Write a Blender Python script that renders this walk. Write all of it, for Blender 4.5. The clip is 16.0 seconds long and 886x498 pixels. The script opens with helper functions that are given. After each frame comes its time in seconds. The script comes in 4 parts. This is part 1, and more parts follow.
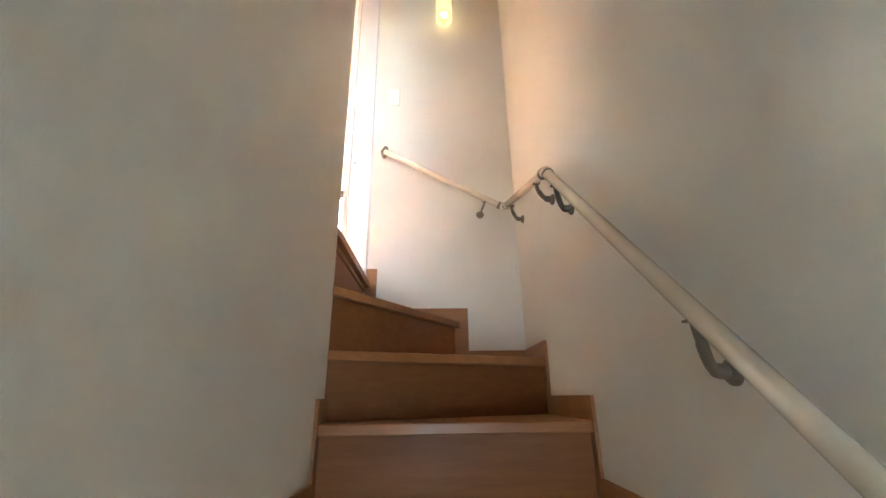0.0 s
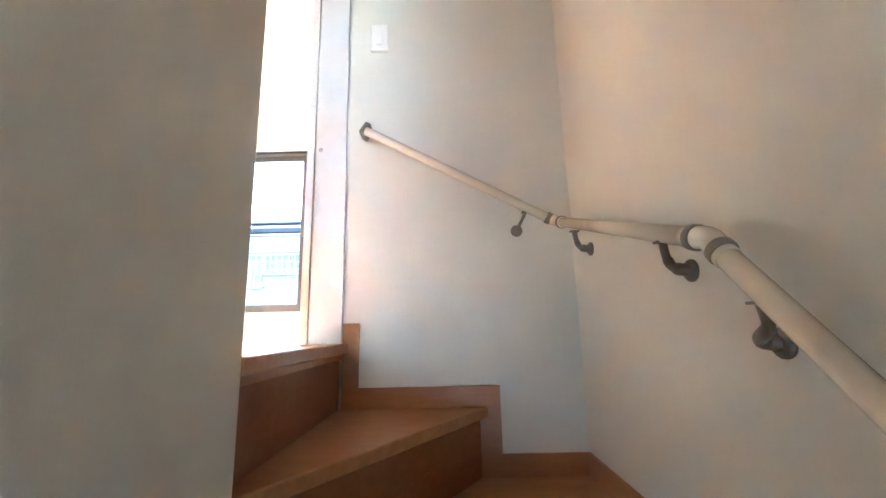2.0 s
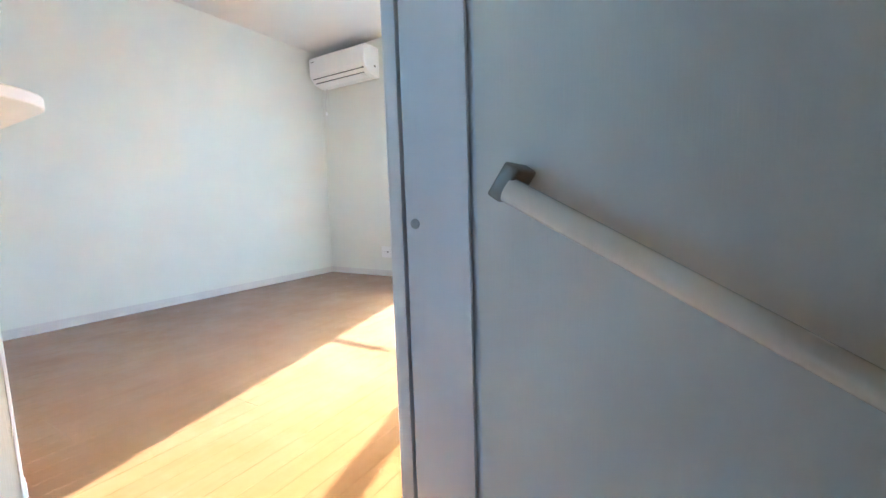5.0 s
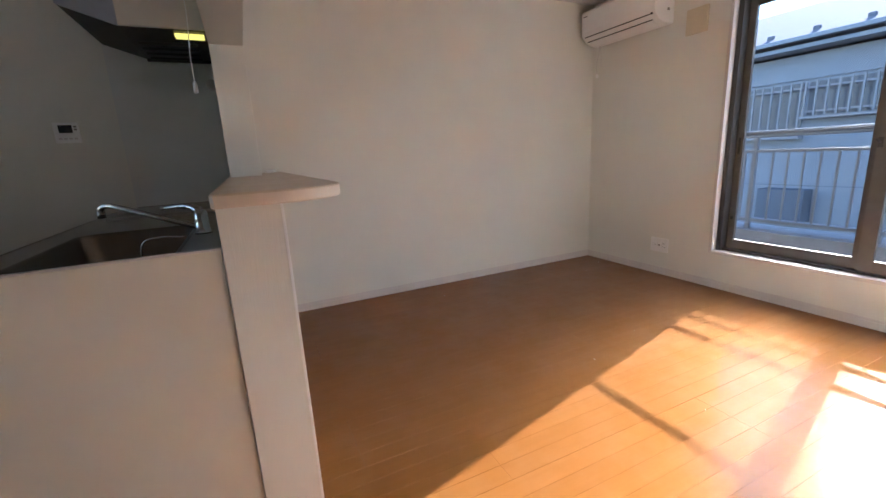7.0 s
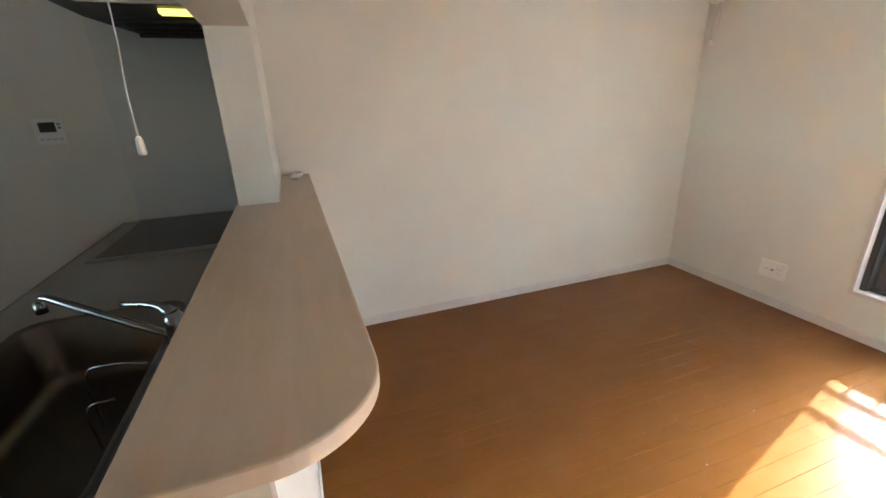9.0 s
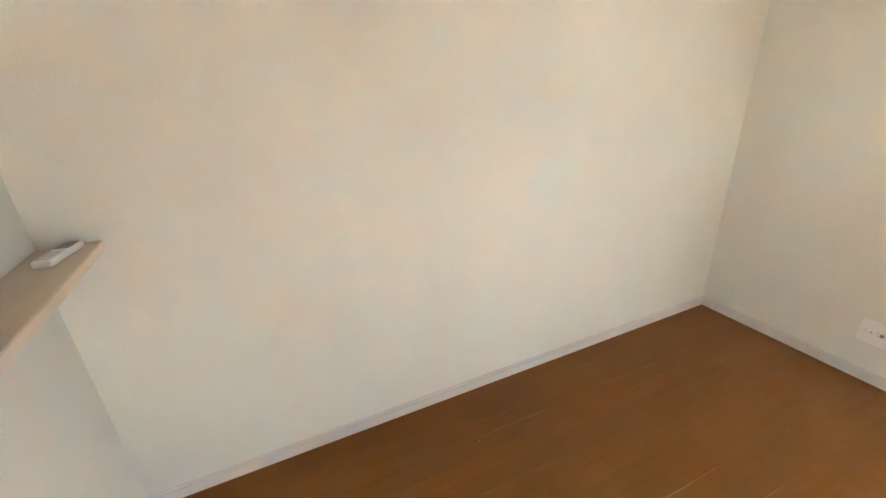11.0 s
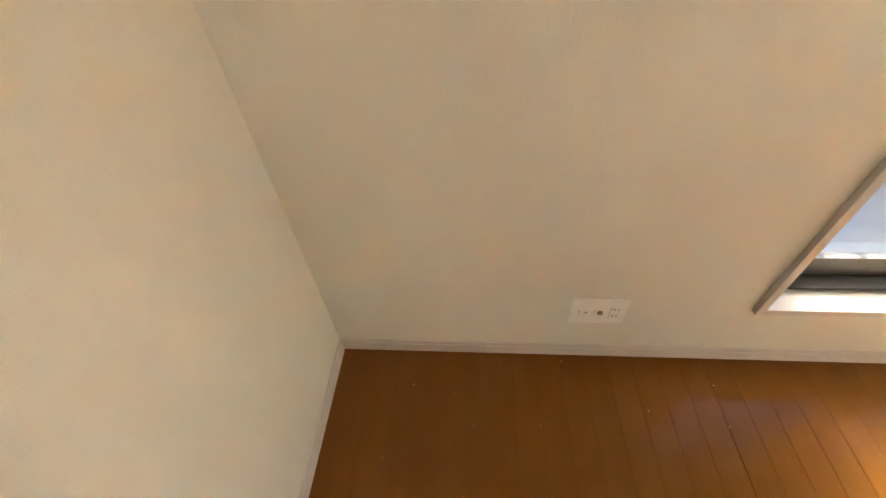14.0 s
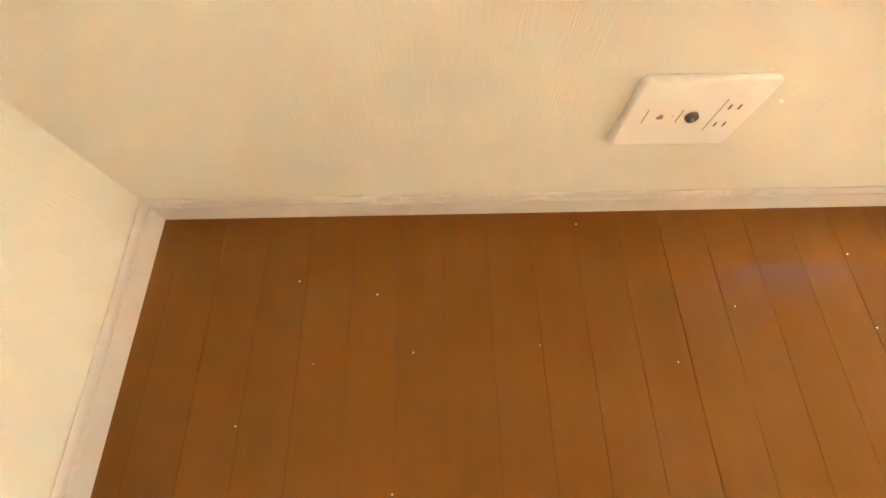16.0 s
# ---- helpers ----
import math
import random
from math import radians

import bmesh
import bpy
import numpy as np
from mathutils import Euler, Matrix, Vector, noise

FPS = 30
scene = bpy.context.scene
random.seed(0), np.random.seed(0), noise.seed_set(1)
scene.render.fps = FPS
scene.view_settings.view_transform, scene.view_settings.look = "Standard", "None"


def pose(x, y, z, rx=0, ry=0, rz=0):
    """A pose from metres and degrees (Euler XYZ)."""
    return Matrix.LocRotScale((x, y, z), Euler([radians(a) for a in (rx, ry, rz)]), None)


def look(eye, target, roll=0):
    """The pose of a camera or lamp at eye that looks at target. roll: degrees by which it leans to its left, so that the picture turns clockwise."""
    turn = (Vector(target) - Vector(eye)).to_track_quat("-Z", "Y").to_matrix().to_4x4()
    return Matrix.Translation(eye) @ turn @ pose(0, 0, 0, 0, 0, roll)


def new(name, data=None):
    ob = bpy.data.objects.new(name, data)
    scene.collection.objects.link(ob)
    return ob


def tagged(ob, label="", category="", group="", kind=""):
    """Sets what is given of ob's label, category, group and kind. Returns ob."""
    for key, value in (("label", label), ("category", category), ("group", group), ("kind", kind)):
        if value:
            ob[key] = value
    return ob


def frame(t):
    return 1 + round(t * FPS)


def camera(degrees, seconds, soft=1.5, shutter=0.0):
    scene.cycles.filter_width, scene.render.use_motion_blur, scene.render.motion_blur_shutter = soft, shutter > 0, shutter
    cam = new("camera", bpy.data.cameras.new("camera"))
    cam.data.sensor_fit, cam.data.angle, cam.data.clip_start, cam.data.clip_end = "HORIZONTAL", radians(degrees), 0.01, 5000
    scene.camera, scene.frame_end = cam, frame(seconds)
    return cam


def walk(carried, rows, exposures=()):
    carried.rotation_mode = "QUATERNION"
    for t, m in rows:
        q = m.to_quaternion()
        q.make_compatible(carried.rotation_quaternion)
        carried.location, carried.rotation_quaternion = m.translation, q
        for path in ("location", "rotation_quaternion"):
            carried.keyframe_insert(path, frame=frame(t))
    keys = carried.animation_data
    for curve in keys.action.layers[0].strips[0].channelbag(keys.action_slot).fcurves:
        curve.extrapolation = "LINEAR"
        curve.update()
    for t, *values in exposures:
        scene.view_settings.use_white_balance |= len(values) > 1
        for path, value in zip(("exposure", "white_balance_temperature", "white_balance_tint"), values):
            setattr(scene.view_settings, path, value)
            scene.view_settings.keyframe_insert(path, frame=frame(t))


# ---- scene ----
cam = camera(94.3, 16.0)
EXPOSURES = [(0, 6.3, 6250, 12), (1, 6.2, 5900, 10), (2, 5.95, 5500, 7), (2.5, 5.7, 5200, 4), (3, 5.25, 4850, 1), (4.5, 4.4, 4600, -1), (5.5, 3.9, 4450, -2), (6.0, 3.55, 4500, -2), (6.5, 3.2, 4600, 3), (7, 2.95, 5650, 15), (7.5, 3.0, 7000, 21), (8.0, 3.25, 5600, 7), (8.4, 3.3, 5600, 6), (10.5, 4.05, 5850, 3), (11.5, 3.75, 5500, 0), (12.5, 3.55, 5400, 0), (13, 3.45, 7200, 7), (14, 3.55, 7000, 7), (15, 4.1, 7200, 7), (16, 4.7, 7900, 6)]
PATH = [
    (0, (3.754, -5.044, -0.538), (3.804, -3.162, 0.139), -0.8),
    (0.5, (3.753, -4.85, -0.39), (3.799, -2.944, 0.215), -0.8),
    (1, (3.724, -4.673, -0.233), (3.781, -2.75, 0.312), -1.2),
    (1.5, (3.721, -4.549, -0.08), (3.772, -2.609, 0.402), -1.6),
    (2, (3.762, -4.393, 0.067), (3.75, -2.432, 0.459), -1.3),
    (2.5, (3.782, -4.244, 0.146), (3.688, -2.273, 0.475), -1.8),
    (3, (3.756, -4.092, 0.293), (3.603, -2.112, 0.531), -2.0),
    (3.2, (3.757, -4.02, 0.324), (3.574, -2.038, 0.519), -2.1),
    (5.3, (3.646, -3.458, 0.835), (2.448, -1.881, 0.557), -2.1),
    (5.5, (3.615, -3.437, 0.869), (2.309, -1.954, 0.565), -2.3),
    (6, (3.478, -3.384, 0.964), (1.939, -2.16, 0.599), -3.0),
    (6.5, (3.395, -3.361, 1.081), (1.705, -2.374, 0.666), -3.0),
    (7, (3.302, -3.288, 1.167), (1.535, -2.467, 0.718), -3.1),
    (7.5, (3.235, -3.261, 1.316), (1.443, -2.521, 0.823), -2.6),
    (8, (3.088, -3.245, 1.332), (1.294, -2.542, 0.793), -2.0),
    (8.2, (2.987, -3.234, 1.381), (1.198, -2.548, 0.807), -1.9),
    (10.5, (1.866, -2.704, 1.522), (0.112, -2.101, 0.775), -2.5),
    (11, (1.503, -2.558, 1.521), (-0.185, -1.821, 0.742), -2.9),
    (11.5, (1.167, -2.413, 1.485), (-0.37, -1.405, 0.698), -3.4),
    (12, (0.884, -2.085, 1.456), (-0.392, -0.811, 0.591), -4.5),
    (12.5, (0.676, -1.697, 1.471), (-0.244, -0.219, 0.486), -5.3),
    (13, (0.525, -1.332, 1.454), (-0.043, 0.231, 0.342), -5.3),
    (13.5, (0.489, -1.025, 1.401), (0.174, 0.487, 0.13), -4.9),
    (14, (0.467, -0.746, 1.343), (0.325, 0.616, -0.115), -3.8),
    (14.5, (0.449, -0.524, 1.234), (0.4, 0.653, -0.382), -2.5),
    (15, (0.478, -0.4, 0.98), (0.474, 0.592, -0.757), -1.2),
    (15.5, (0.516, -0.371, 0.786), (0.516, 0.488, -1.02), -0.9),
    (16, (0.526, -0.367, 0.7), (0.535, 0.408, -1.144), -0.5),
]
walk(cam, [(t, look(eye, target, roll)) for t, eye, target, roll in PATH], EXPOSURES)

# ---------------------------------------------------------------- world, sun, light
TO_SUN = Vector((-0.25, 1.0, 0.582)).normalized()
world = bpy.data.worlds.new("sky")
scene.world = world
world.use_nodes = True
wn = world.node_tree.nodes
wn.clear()
w_out = wn.new("ShaderNodeOutputWorld")
w_bg = wn.new("ShaderNodeBackground")
w_sky = wn.new("ShaderNodeTexSky")
w_sky.sky_type, w_sky.sun_disc = "NISHITA", False
w_sky.sun_elevation = math.asin(TO_SUN.z)
w_sky.sun_rotation = math.atan2(TO_SUN.x, TO_SUN.y) % (2 * math.pi)
w_sky.dust_density, w_sky.air_density = 0.0, 1.0
w_bg.inputs[1].default_value = 0.09
world.node_tree.links.new(w_sky.outputs[0], w_bg.inputs[0])
world.node_tree.links.new(w_bg.outputs[0], w_out.inputs[0])

sun = new("sun", bpy.data.lights.new("sun", "SUN"))
sun.data.energy, sun.data.angle, sun.data.color = 2.2, radians(0.53), (1.0, 0.93, 0.84)
sun.matrix_world = look(TO_SUN * 20, (0, 0, 0))


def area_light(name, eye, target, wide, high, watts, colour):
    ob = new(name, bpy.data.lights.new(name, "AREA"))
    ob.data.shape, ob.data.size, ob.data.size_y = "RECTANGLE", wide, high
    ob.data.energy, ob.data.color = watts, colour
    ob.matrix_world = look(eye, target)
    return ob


# added fill light for the stairwell, as from an assumed entrance out of view
area_light("stair_fill_light", (3.82, -8.16, -1.70), (3.82, -3.0, -0.9), 0.74, 1.9, 0.12, (0.88, 0.94, 1.0))

# ---------------------------------------------------------------- materials


def node_mat(name):
    m = bpy.data.materials.new(name)
    m.use_nodes = True
    nt = m.node_tree
    return m, nt, nt.nodes["Principled BSDF"]


def link(nt, a, b):
    nt.links.new(a, b)


def noise_tex(nt, scale, detail=4.0, rough=0.55, stretch=None):
    tc = nt.nodes.new("ShaderNodeNewGeometry")
    mp = nt.nodes.new("ShaderNodeMapping")
    link(nt, tc.outputs["Position"], mp.inputs[0])
    if stretch:
        mp.inputs["Scale"].default_value = stretch
    n = nt.nodes.new("ShaderNodeTexNoise")
    n.inputs["Scale"].default_value, n.inputs["Detail"].default_value, n.inputs["Roughness"].default_value = scale, detail, rough
    link(nt, mp.outputs[0], n.inputs["Vector"])
    return n


def ramp(nt, src, stops):
    r = nt.nodes.new("ShaderNodeValToRGB")
    e = r.color_ramp.elements
    e[0].position, e[0].color = stops[0][0], (*stops[0][1], 1)
    e[1].position, e[1].color = stops[-1][0], (*stops[-1][1], 1)
    for p, c in stops[1:-1]:
        k = e.new(p)
        k.color = (*c, 1)
    link(nt, src, r.inputs[0])
    return r


def bump(nt, bsdf, src, strength, dist):
    b = nt.nodes.new("ShaderNodeBump")
    b.inputs["Strength"].default_value, b.inputs["Distance"].default_value = strength, dist
    link(nt, src, b.inputs["Height"])
    link(nt, b.outputs[0], bsdf.inputs["Normal"])
    return b


def painted(name, colour, rough=0.5, spread=0.06, scale=6.0, metal=0.0, grain=0.15, grain_scale=220.0):
    m, nt, b = node_mat(name)
    n = noise_tex(nt, scale, 5)
    lo = tuple(c * (1 - spread) for c in colour)
    hi = tuple(min(1, c * (1 + spread)) for c in colour)
    r = ramp(nt, n.outputs["Fac"], [(0.3, lo), (0.7, hi)])
    link(nt, r.outputs[0], b.inputs["Base Color"])
    b.inputs["Roughness"].default_value, b.inputs["Metallic"].default_value = rough, metal
    g = noise_tex(nt, grain_scale, 3)
    bump(nt, b, g.outputs["Fac"], grain, 0.001)
    return m


def wallpaper(name, colour):
    """Vinyl wallpaper with fine upright ribs and a faint mottling."""
    m, nt, b = node_mat(name)
    n = noise_tex(nt, 2.2, 5)
    r = ramp(nt, n.outputs["Fac"], [(0.25, tuple(c * 0.955 for c in colour)), (0.75, colour)])
    link(nt, r.outputs[0], b.inputs["Base Color"])
    b.inputs["Roughness"].default_value = 0.72
    ribs = noise_tex(nt, 1.0, 2, 0.6, (420, 420, 16))
    grain = noise_tex(nt, 900, 2)
    mix = nt.nodes.new("ShaderNodeMath")
    mix.operation = "MULTIPLY_ADD"
    mix.inputs[1].default_value = 0.35
    link(nt, grain.outputs["Fac"], mix.inputs[0])
    link(nt, ribs.outputs["Fac"], mix.inputs[2])
    bump(nt, b, mix.outputs[0], 0.5, 0.0012)
    return m


def wood(name, dark, light, along, rough=0.3, coat=0.3, ring=9.0, per_piece=0.12, spread=0.16, gloss=0.4, dust=0.0):
    """Lacquered wood; along is the stretch that lays the grain."""
    m, nt, b = node_mat(name)
    info = nt.nodes.new("ShaderNodeObjectInfo")
    n = noise_tex(nt, ring, 6, 0.62, along)
    off = nt.nodes.new("ShaderNodeVectorMath")
    off.operation = "SCALE"
    off.inputs["Scale"].default_value = 37.0
    comb = nt.nodes.new("ShaderNodeCombineXYZ")
    for i in range(3):
        link(nt, info.outputs["Random"], comb.inputs[i])
    link(nt, comb.outputs[0], off.inputs[0])
    mapping = n.inputs["Vector"].links[0].from_node
    link(nt, off.outputs[0], mapping.inputs["Location"])
    r = ramp(nt, n.outputs["Fac"], [(0.3, dark), (0.55, tuple((a + c) / 2 for a, c in zip(dark, light))), (0.75, light)])
    hsv = nt.nodes.new("ShaderNodeHueSaturation")
    mr = nt.nodes.new("ShaderNodeMapRange")
    mr.inputs["To Min"].default_value, mr.inputs["To Max"].default_value = 1 - per_piece, 1 + per_piece
    link(nt, info.outputs["Random"], mr.inputs["Value"])
    link(nt, mr.outputs[0], hsv.inputs["Value"])
    link(nt, r.outputs[0], hsv.inputs["Color"])
    link(nt, hsv.outputs[0], b.inputs["Base Color"])
    wear = noise_tex(nt, 7, 6, 0.7)
    rr = nt.nodes.new("ShaderNodeMapRange")
    rr.inputs["From Min"].default_value, rr.inputs["From Max"].default_value = 0.3, 0.75
    rr.inputs["To Min"].default_value, rr.inputs["To Max"].default_value = rough, rough + spread
    link(nt, wear.outputs["Fac"], rr.inputs["Value"])
    link(nt, rr.outputs[0], b.inputs["Roughness"])
    b.inputs["Coat Weight"].default_value, b.inputs["Coat Roughness"].default_value = coat, 0.18
    b.inputs["Specular IOR Level"].default_value = gloss
    bump(nt, b, n.outputs["Fac"], 0.05, 0.001)
    if dust:
        d = noise_tex(nt, 3.2, 6, 0.72)
        dr = nt.nodes.new("ShaderNodeMapRange")
        dr.inputs["From Min"].default_value, dr.inputs["From Max"].default_value = 0.36, 0.68
        dr.inputs["To Min"].default_value, dr.inputs["To Max"].default_value = dust * 0.55, dust
        link(nt, d.outputs["Fac"], dr.inputs["Value"])
        link(nt, dr.outputs[0], b.inputs["Sheen Weight"])
        blot = noise_tex(nt, 5.5, 7, 0.66)
        fac = nt.nodes.new("ShaderNodeMapRange")
        fac.inputs["From Min"].default_value, fac.inputs["From Max"].default_value = 0.42, 0.72
        fac.inputs["To Min"].default_value, fac.inputs["To Max"].default_value = 0.0, 0.06
        link(nt, blot.outputs["Fac"], fac.inputs["Value"])
        mix = nt.nodes.new("ShaderNodeMixRGB")
        mix.inputs[2].default_value = (0.34, 0.25, 0.15, 1)
        link(nt, fac.outputs[0], mix.inputs[0])
        link(nt, hsv.outputs[0], mix.inputs[1])
        link(nt, mix.outputs[0], b.inputs["Base Color"])
        b.inputs["Sheen Roughness"].default_value = 0.42
        b.inputs["Sheen Tint"].default_value = (1.0, 0.93, 0.82, 1)
    return m


def metal(name, colour, rough, brushed=None):
    m, nt, b = node_mat(name)
    b.inputs["Metallic"].default_value = 1.0
    n = noise_tex(nt, 40, 4, 0.6, brushed)
    r = ramp(nt, n.outputs["Fac"], [(0.3, tuple(c * 0.88 for c in colour)), (0.7, colour)])
    link(nt, r.outputs[0], b.inputs["Base Color"])
    rr = nt.nodes.new("ShaderNodeMapRange")
    rr.inputs["To Min"].default_value, rr.inputs["To Max"].default_value = rough * 0.8, rough * 1.3
    link(nt, n.outputs["Fac"], rr.inputs["Value"])
    link(nt, rr.outputs[0], b.inputs["Roughness"])
    return m


def glowing(name, colour, strength, base=(0.9, 0.85, 0.7)):
    m, nt, b = node_mat(name)
    b.inputs["Base Color"].default_value = (*base, 1)
    b.inputs["Emission Color"].default_value = (*colour, 1)
    b.inputs["Emission Strength"].default_value = strength
    return m


def glass(name):
    m, nt, b = node_mat(name)
    b.inputs["Base Color"].default_value = (0.92, 0.96, 0.98, 1)
    b.inputs["Transmission Weight"].default_value = 1.0
    b.inputs["Roughness"].default_value, b.inputs["IOR"].default_value = 0.0, 1.45
    return m


M_WALL = wallpaper("wallpaper_cream", (0.815, 0.80, 0.725))
M_CEIL = wallpaper("ceiling_paper", (0.80, 0.78, 0.74))
M_KWALL = painted("kitchen_panel", (0.72, 0.72, 0.69), 0.4, 0.04, 2.5, grain=0.03)
M_PLANK = wood("floor_wood", (0.205, 0.077, 0.0120), (0.229, 0.089, 0.0165), (9, 0.9, 6), 0.10, 0.0, 3.0, 0.03, 0.04, 0.15, 0.22)
M_GAP = painted("plank_gap", (0.13, 0.046, 0.008), 0.8)
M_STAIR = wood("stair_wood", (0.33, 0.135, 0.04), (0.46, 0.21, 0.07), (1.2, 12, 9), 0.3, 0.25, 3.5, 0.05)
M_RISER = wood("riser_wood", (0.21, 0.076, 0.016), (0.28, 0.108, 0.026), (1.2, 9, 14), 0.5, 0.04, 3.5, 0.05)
M_STRING = wood("stringer_wood", (0.33, 0.15, 0.055), (0.43, 0.21, 0.08), (2, 2, 10), 0.38, 0.15, 4.0, 0.05)
M_TRIM = painted("white_trim", (0.70, 0.655, 0.62), 0.42, 0.03, 8, grain=0.05)
M_JAMB = painted("white_door_frame", (0.76, 0.77, 0.78), 0.45, 0.03, 5, grain=0.12, grain_scale=90)
M_RAIL = painted("cream_rail", (0.80, 0.73, 0.60), 0.12, 0.03, 10, grain=0.02)
M_BRACKET = painted("bronze_grey_bracket", (0.22, 0.20, 0.165), 0.42, 0.12, 25, 0.55, 0.1)
M_PLASTIC = painted("white_plastic", (0.92, 0.91, 0.885), 0.33, 0.02, 10, grain=0.02)
M_IVORY = painted("ivory_plastic", (0.66, 0.58, 0.42), 0.45, 0.03, 10, grain=0.05)
M_DARK = painted("dark_plastic", (0.03, 0.03, 0.032), 0.45, 0.1, 20, grain=0.05)
M_GREY = painted("grey_print", (0.25, 0.24, 0.22), 0.5)
M_CAP = painted("cap_grey", (0.5, 0.5, 0.49), 0.4)
M_SASH = painted("sash_aluminium", (0.15, 0.135, 0.12), 0.4, 0.08, 14, 0.35, 0.05)
M_BRONZE = painted("bronze_aluminium", (0.055, 0.05, 0.046), 0.45, 0.1, 14, 0.1, 0.05)
M_STEEL = metal("stainless", (0.40, 0.375, 0.345), 0.30, (0.12, 2.0, 0.12))
# worktop steel again, with the basin's shade put into a darker colour
M_STEEL_SHADED = metal("sink_steel_shaded", (0.17, 0.15, 0.13), 0.33, (0.12, 2.0, 0.12))
M_CHROME = metal("chrome", (0.38, 0.38, 0.37), 0.14)
M_WIRE = metal("wire_steel", (0.5, 0.5, 0.5), 0.22)
M_ALU = metal("rod_aluminium", (0.55, 0.55, 0.55), 0.3)
M_GLASS = glass("window_glass")
M_BAR = wood("bar_laminate", (0.58, 0.47, 0.33), (0.66, 0.55, 0.41), (1.0, 9, 9), 0.3, 0.2, 3.0, 0.02)
M_EDGE = painted("bar_edge", (0.72, 0.60, 0.48), 0.35, 0.03, 6, grain=0.03)
M_CAB = painted("cabinet_cream", (0.80, 0.74, 0.63), 0.4, 0.03, 4, grain=0.03)
M_HOOD = painted("hood_dark", (0.012, 0.012, 0.013), 0.55, 0.15, 12, 0.0, 0.05)
M_HOODSIDE = painted("hood_grey", (0.42, 0.46, 0.52), 0.4, 0.05, 6, 0.3, 0.03)
M_COOK = painted("cooktop_black", (0.02, 0.02, 0.022), 0.12, 0.1, 20, grain=0.01)
M_LAMP = glowing("sconce_glass", (1.0, 0.80, 0.30), 0.009)
lamp_node = M_LAMP.node_tree.nodes["Principled BSDF"]
lamp_node.inputs["Transmission Weight"].default_value, lamp_node.inputs["Roughness"].default_value, lamp_node.inputs["IOR"].default_value = 0.75, 0.22, 1.05
M_BULB = glowing("sconce_bulb", (1.0, 0.84, 0.42), 0.10)
M_HOODLAMP = glowing("hood_lamp", (1.0, 0.84, 0.16), 0.18, (0.8, 0.7, 0.3))
M_SCREEN = painted("lcd_screen", (0.02, 0.025, 0.03), 0.15, 0.05, 10, grain=0.01)
# white railing and guard bar: their backlit shade is put into this grey
M_BACKLITPAINT = painted("railing_backlit_paint", (0.22, 0.23, 0.245), 0.45, 0.05, 12, grain=0.1)
M_CONCRETE = painted("balcony_concrete", (0.30, 0.30, 0.30), 0.85, 0.15, 7, grain=0.4, grain_scale=120)
M_NWALL = painted("neighbour_wall", (0.25, 0.28, 0.32), 0.8, 0.06, 3, grain=0.3, grain_scale=80)
M_NBARS = painted("barred_window_paint", (0.27, 0.28, 0.30), 0.5, 0.05, 12, grain=0.1)
M_NROOF = painted("neighbour_roof", (0.12, 0.14, 0.175), 0.95, 0.1, 4, grain=0.3, grain_scale=60)
M_NDARK = painted("neighbour_opening", (0.10, 0.115, 0.14), 0.3, 0.2, 3)
# for the added outer layer, dark so the facade bounces little light
M_BOUNCE_COVER = painted("outer_bounce_cover", (0.15, 0.14, 0.13), 0.8, 0.1, 5, grain=0.3, grain_scale=60)
M_GROUND = painted("asphalt", (0.055, 0.055, 0.055), 0.9, 0.2, 3, grain=0.5, grain_scale=60)

# ---------------------------------------------------------------- mesh helpers


def put_mesh(name, bm, mat, smooth=False):
    bmesh.ops.recalc_face_normals(bm, faces=bm.faces)
    me = bpy.data.meshes.new(name)
    bm.to_mesh(me)
    bm.free()
    me.materials.append(mat)
    if smooth:
        for p in me.polygons:
            p.use_smooth = True
    return me


def part(name, bm, mat, parent=None, label="", smooth=False):
    ob = new(name, put_mesh(name, bm, mat, smooth))
    if parent is not None:
        ob.parent = parent
    if label:
        tagged(ob, label)
    return ob


def thing(name, label, category, group="", kind="", at=(0, 0, 0)):
    ob = new(name)
    ob.empty_display_size = 0.05
    ob.location = at
    return tagged(ob, label, category, group, kind)


def box(bm, x0, y0, z0, x1, y1, z1, bev=0.0, seg=2):
    r = bmesh.ops.create_cube(bm, size=1.0)
    vs = r["verts"]
    for v in vs:
        v.co = Vector(((x0 + x1) / 2 + v.co.x * (x1 - x0), (y0 + y1) / 2 + v.co.y * (y1 - y0), (z0 + z1) / 2 + v.co.z * (z1 - z0)))
    if bev:
        es = list({e for v in vs for e in v.link_edges})
        bmesh.ops.bevel(bm, geom=es, offset=bev, segments=seg, profile=0.5, affect="EDGES")
    return bm


def boxes(*rows, bev=0.0):
    bm = bmesh.new()
    for r in rows:
        box(bm, *r, bev=bev)
    return bm


def extrude_poly(bm, pts, axis, a, b):
    """A polygon of two coordinates, drawn out from a to b along an axis."""
    def place(p, h):
        return {"x": (h, p[0], p[1]), "y": (p[0], h, p[1]), "z": (p[0], p[1], h)}[axis]
    lo = [bm.verts.new(place(p, a)) for p in pts]
    hi = [bm.verts.new(place(p, b)) for p in pts]
    n = len(pts)
    bm.faces.new(lo)
    bm.faces.new(hi[::-1])
    for i in range(n):
        bm.faces.new((lo[i], hi[i], hi[(i + 1) % n], lo[(i + 1) % n]))
    return bm


def bevel_all(bm, off, seg=2):
    bmesh.ops.recalc_face_normals(bm, faces=bm.faces)
    bmesh.ops.bevel(bm, geom=list(bm.edges), offset=off, segments=seg, profile=0.5, affect="EDGES")
    return bm


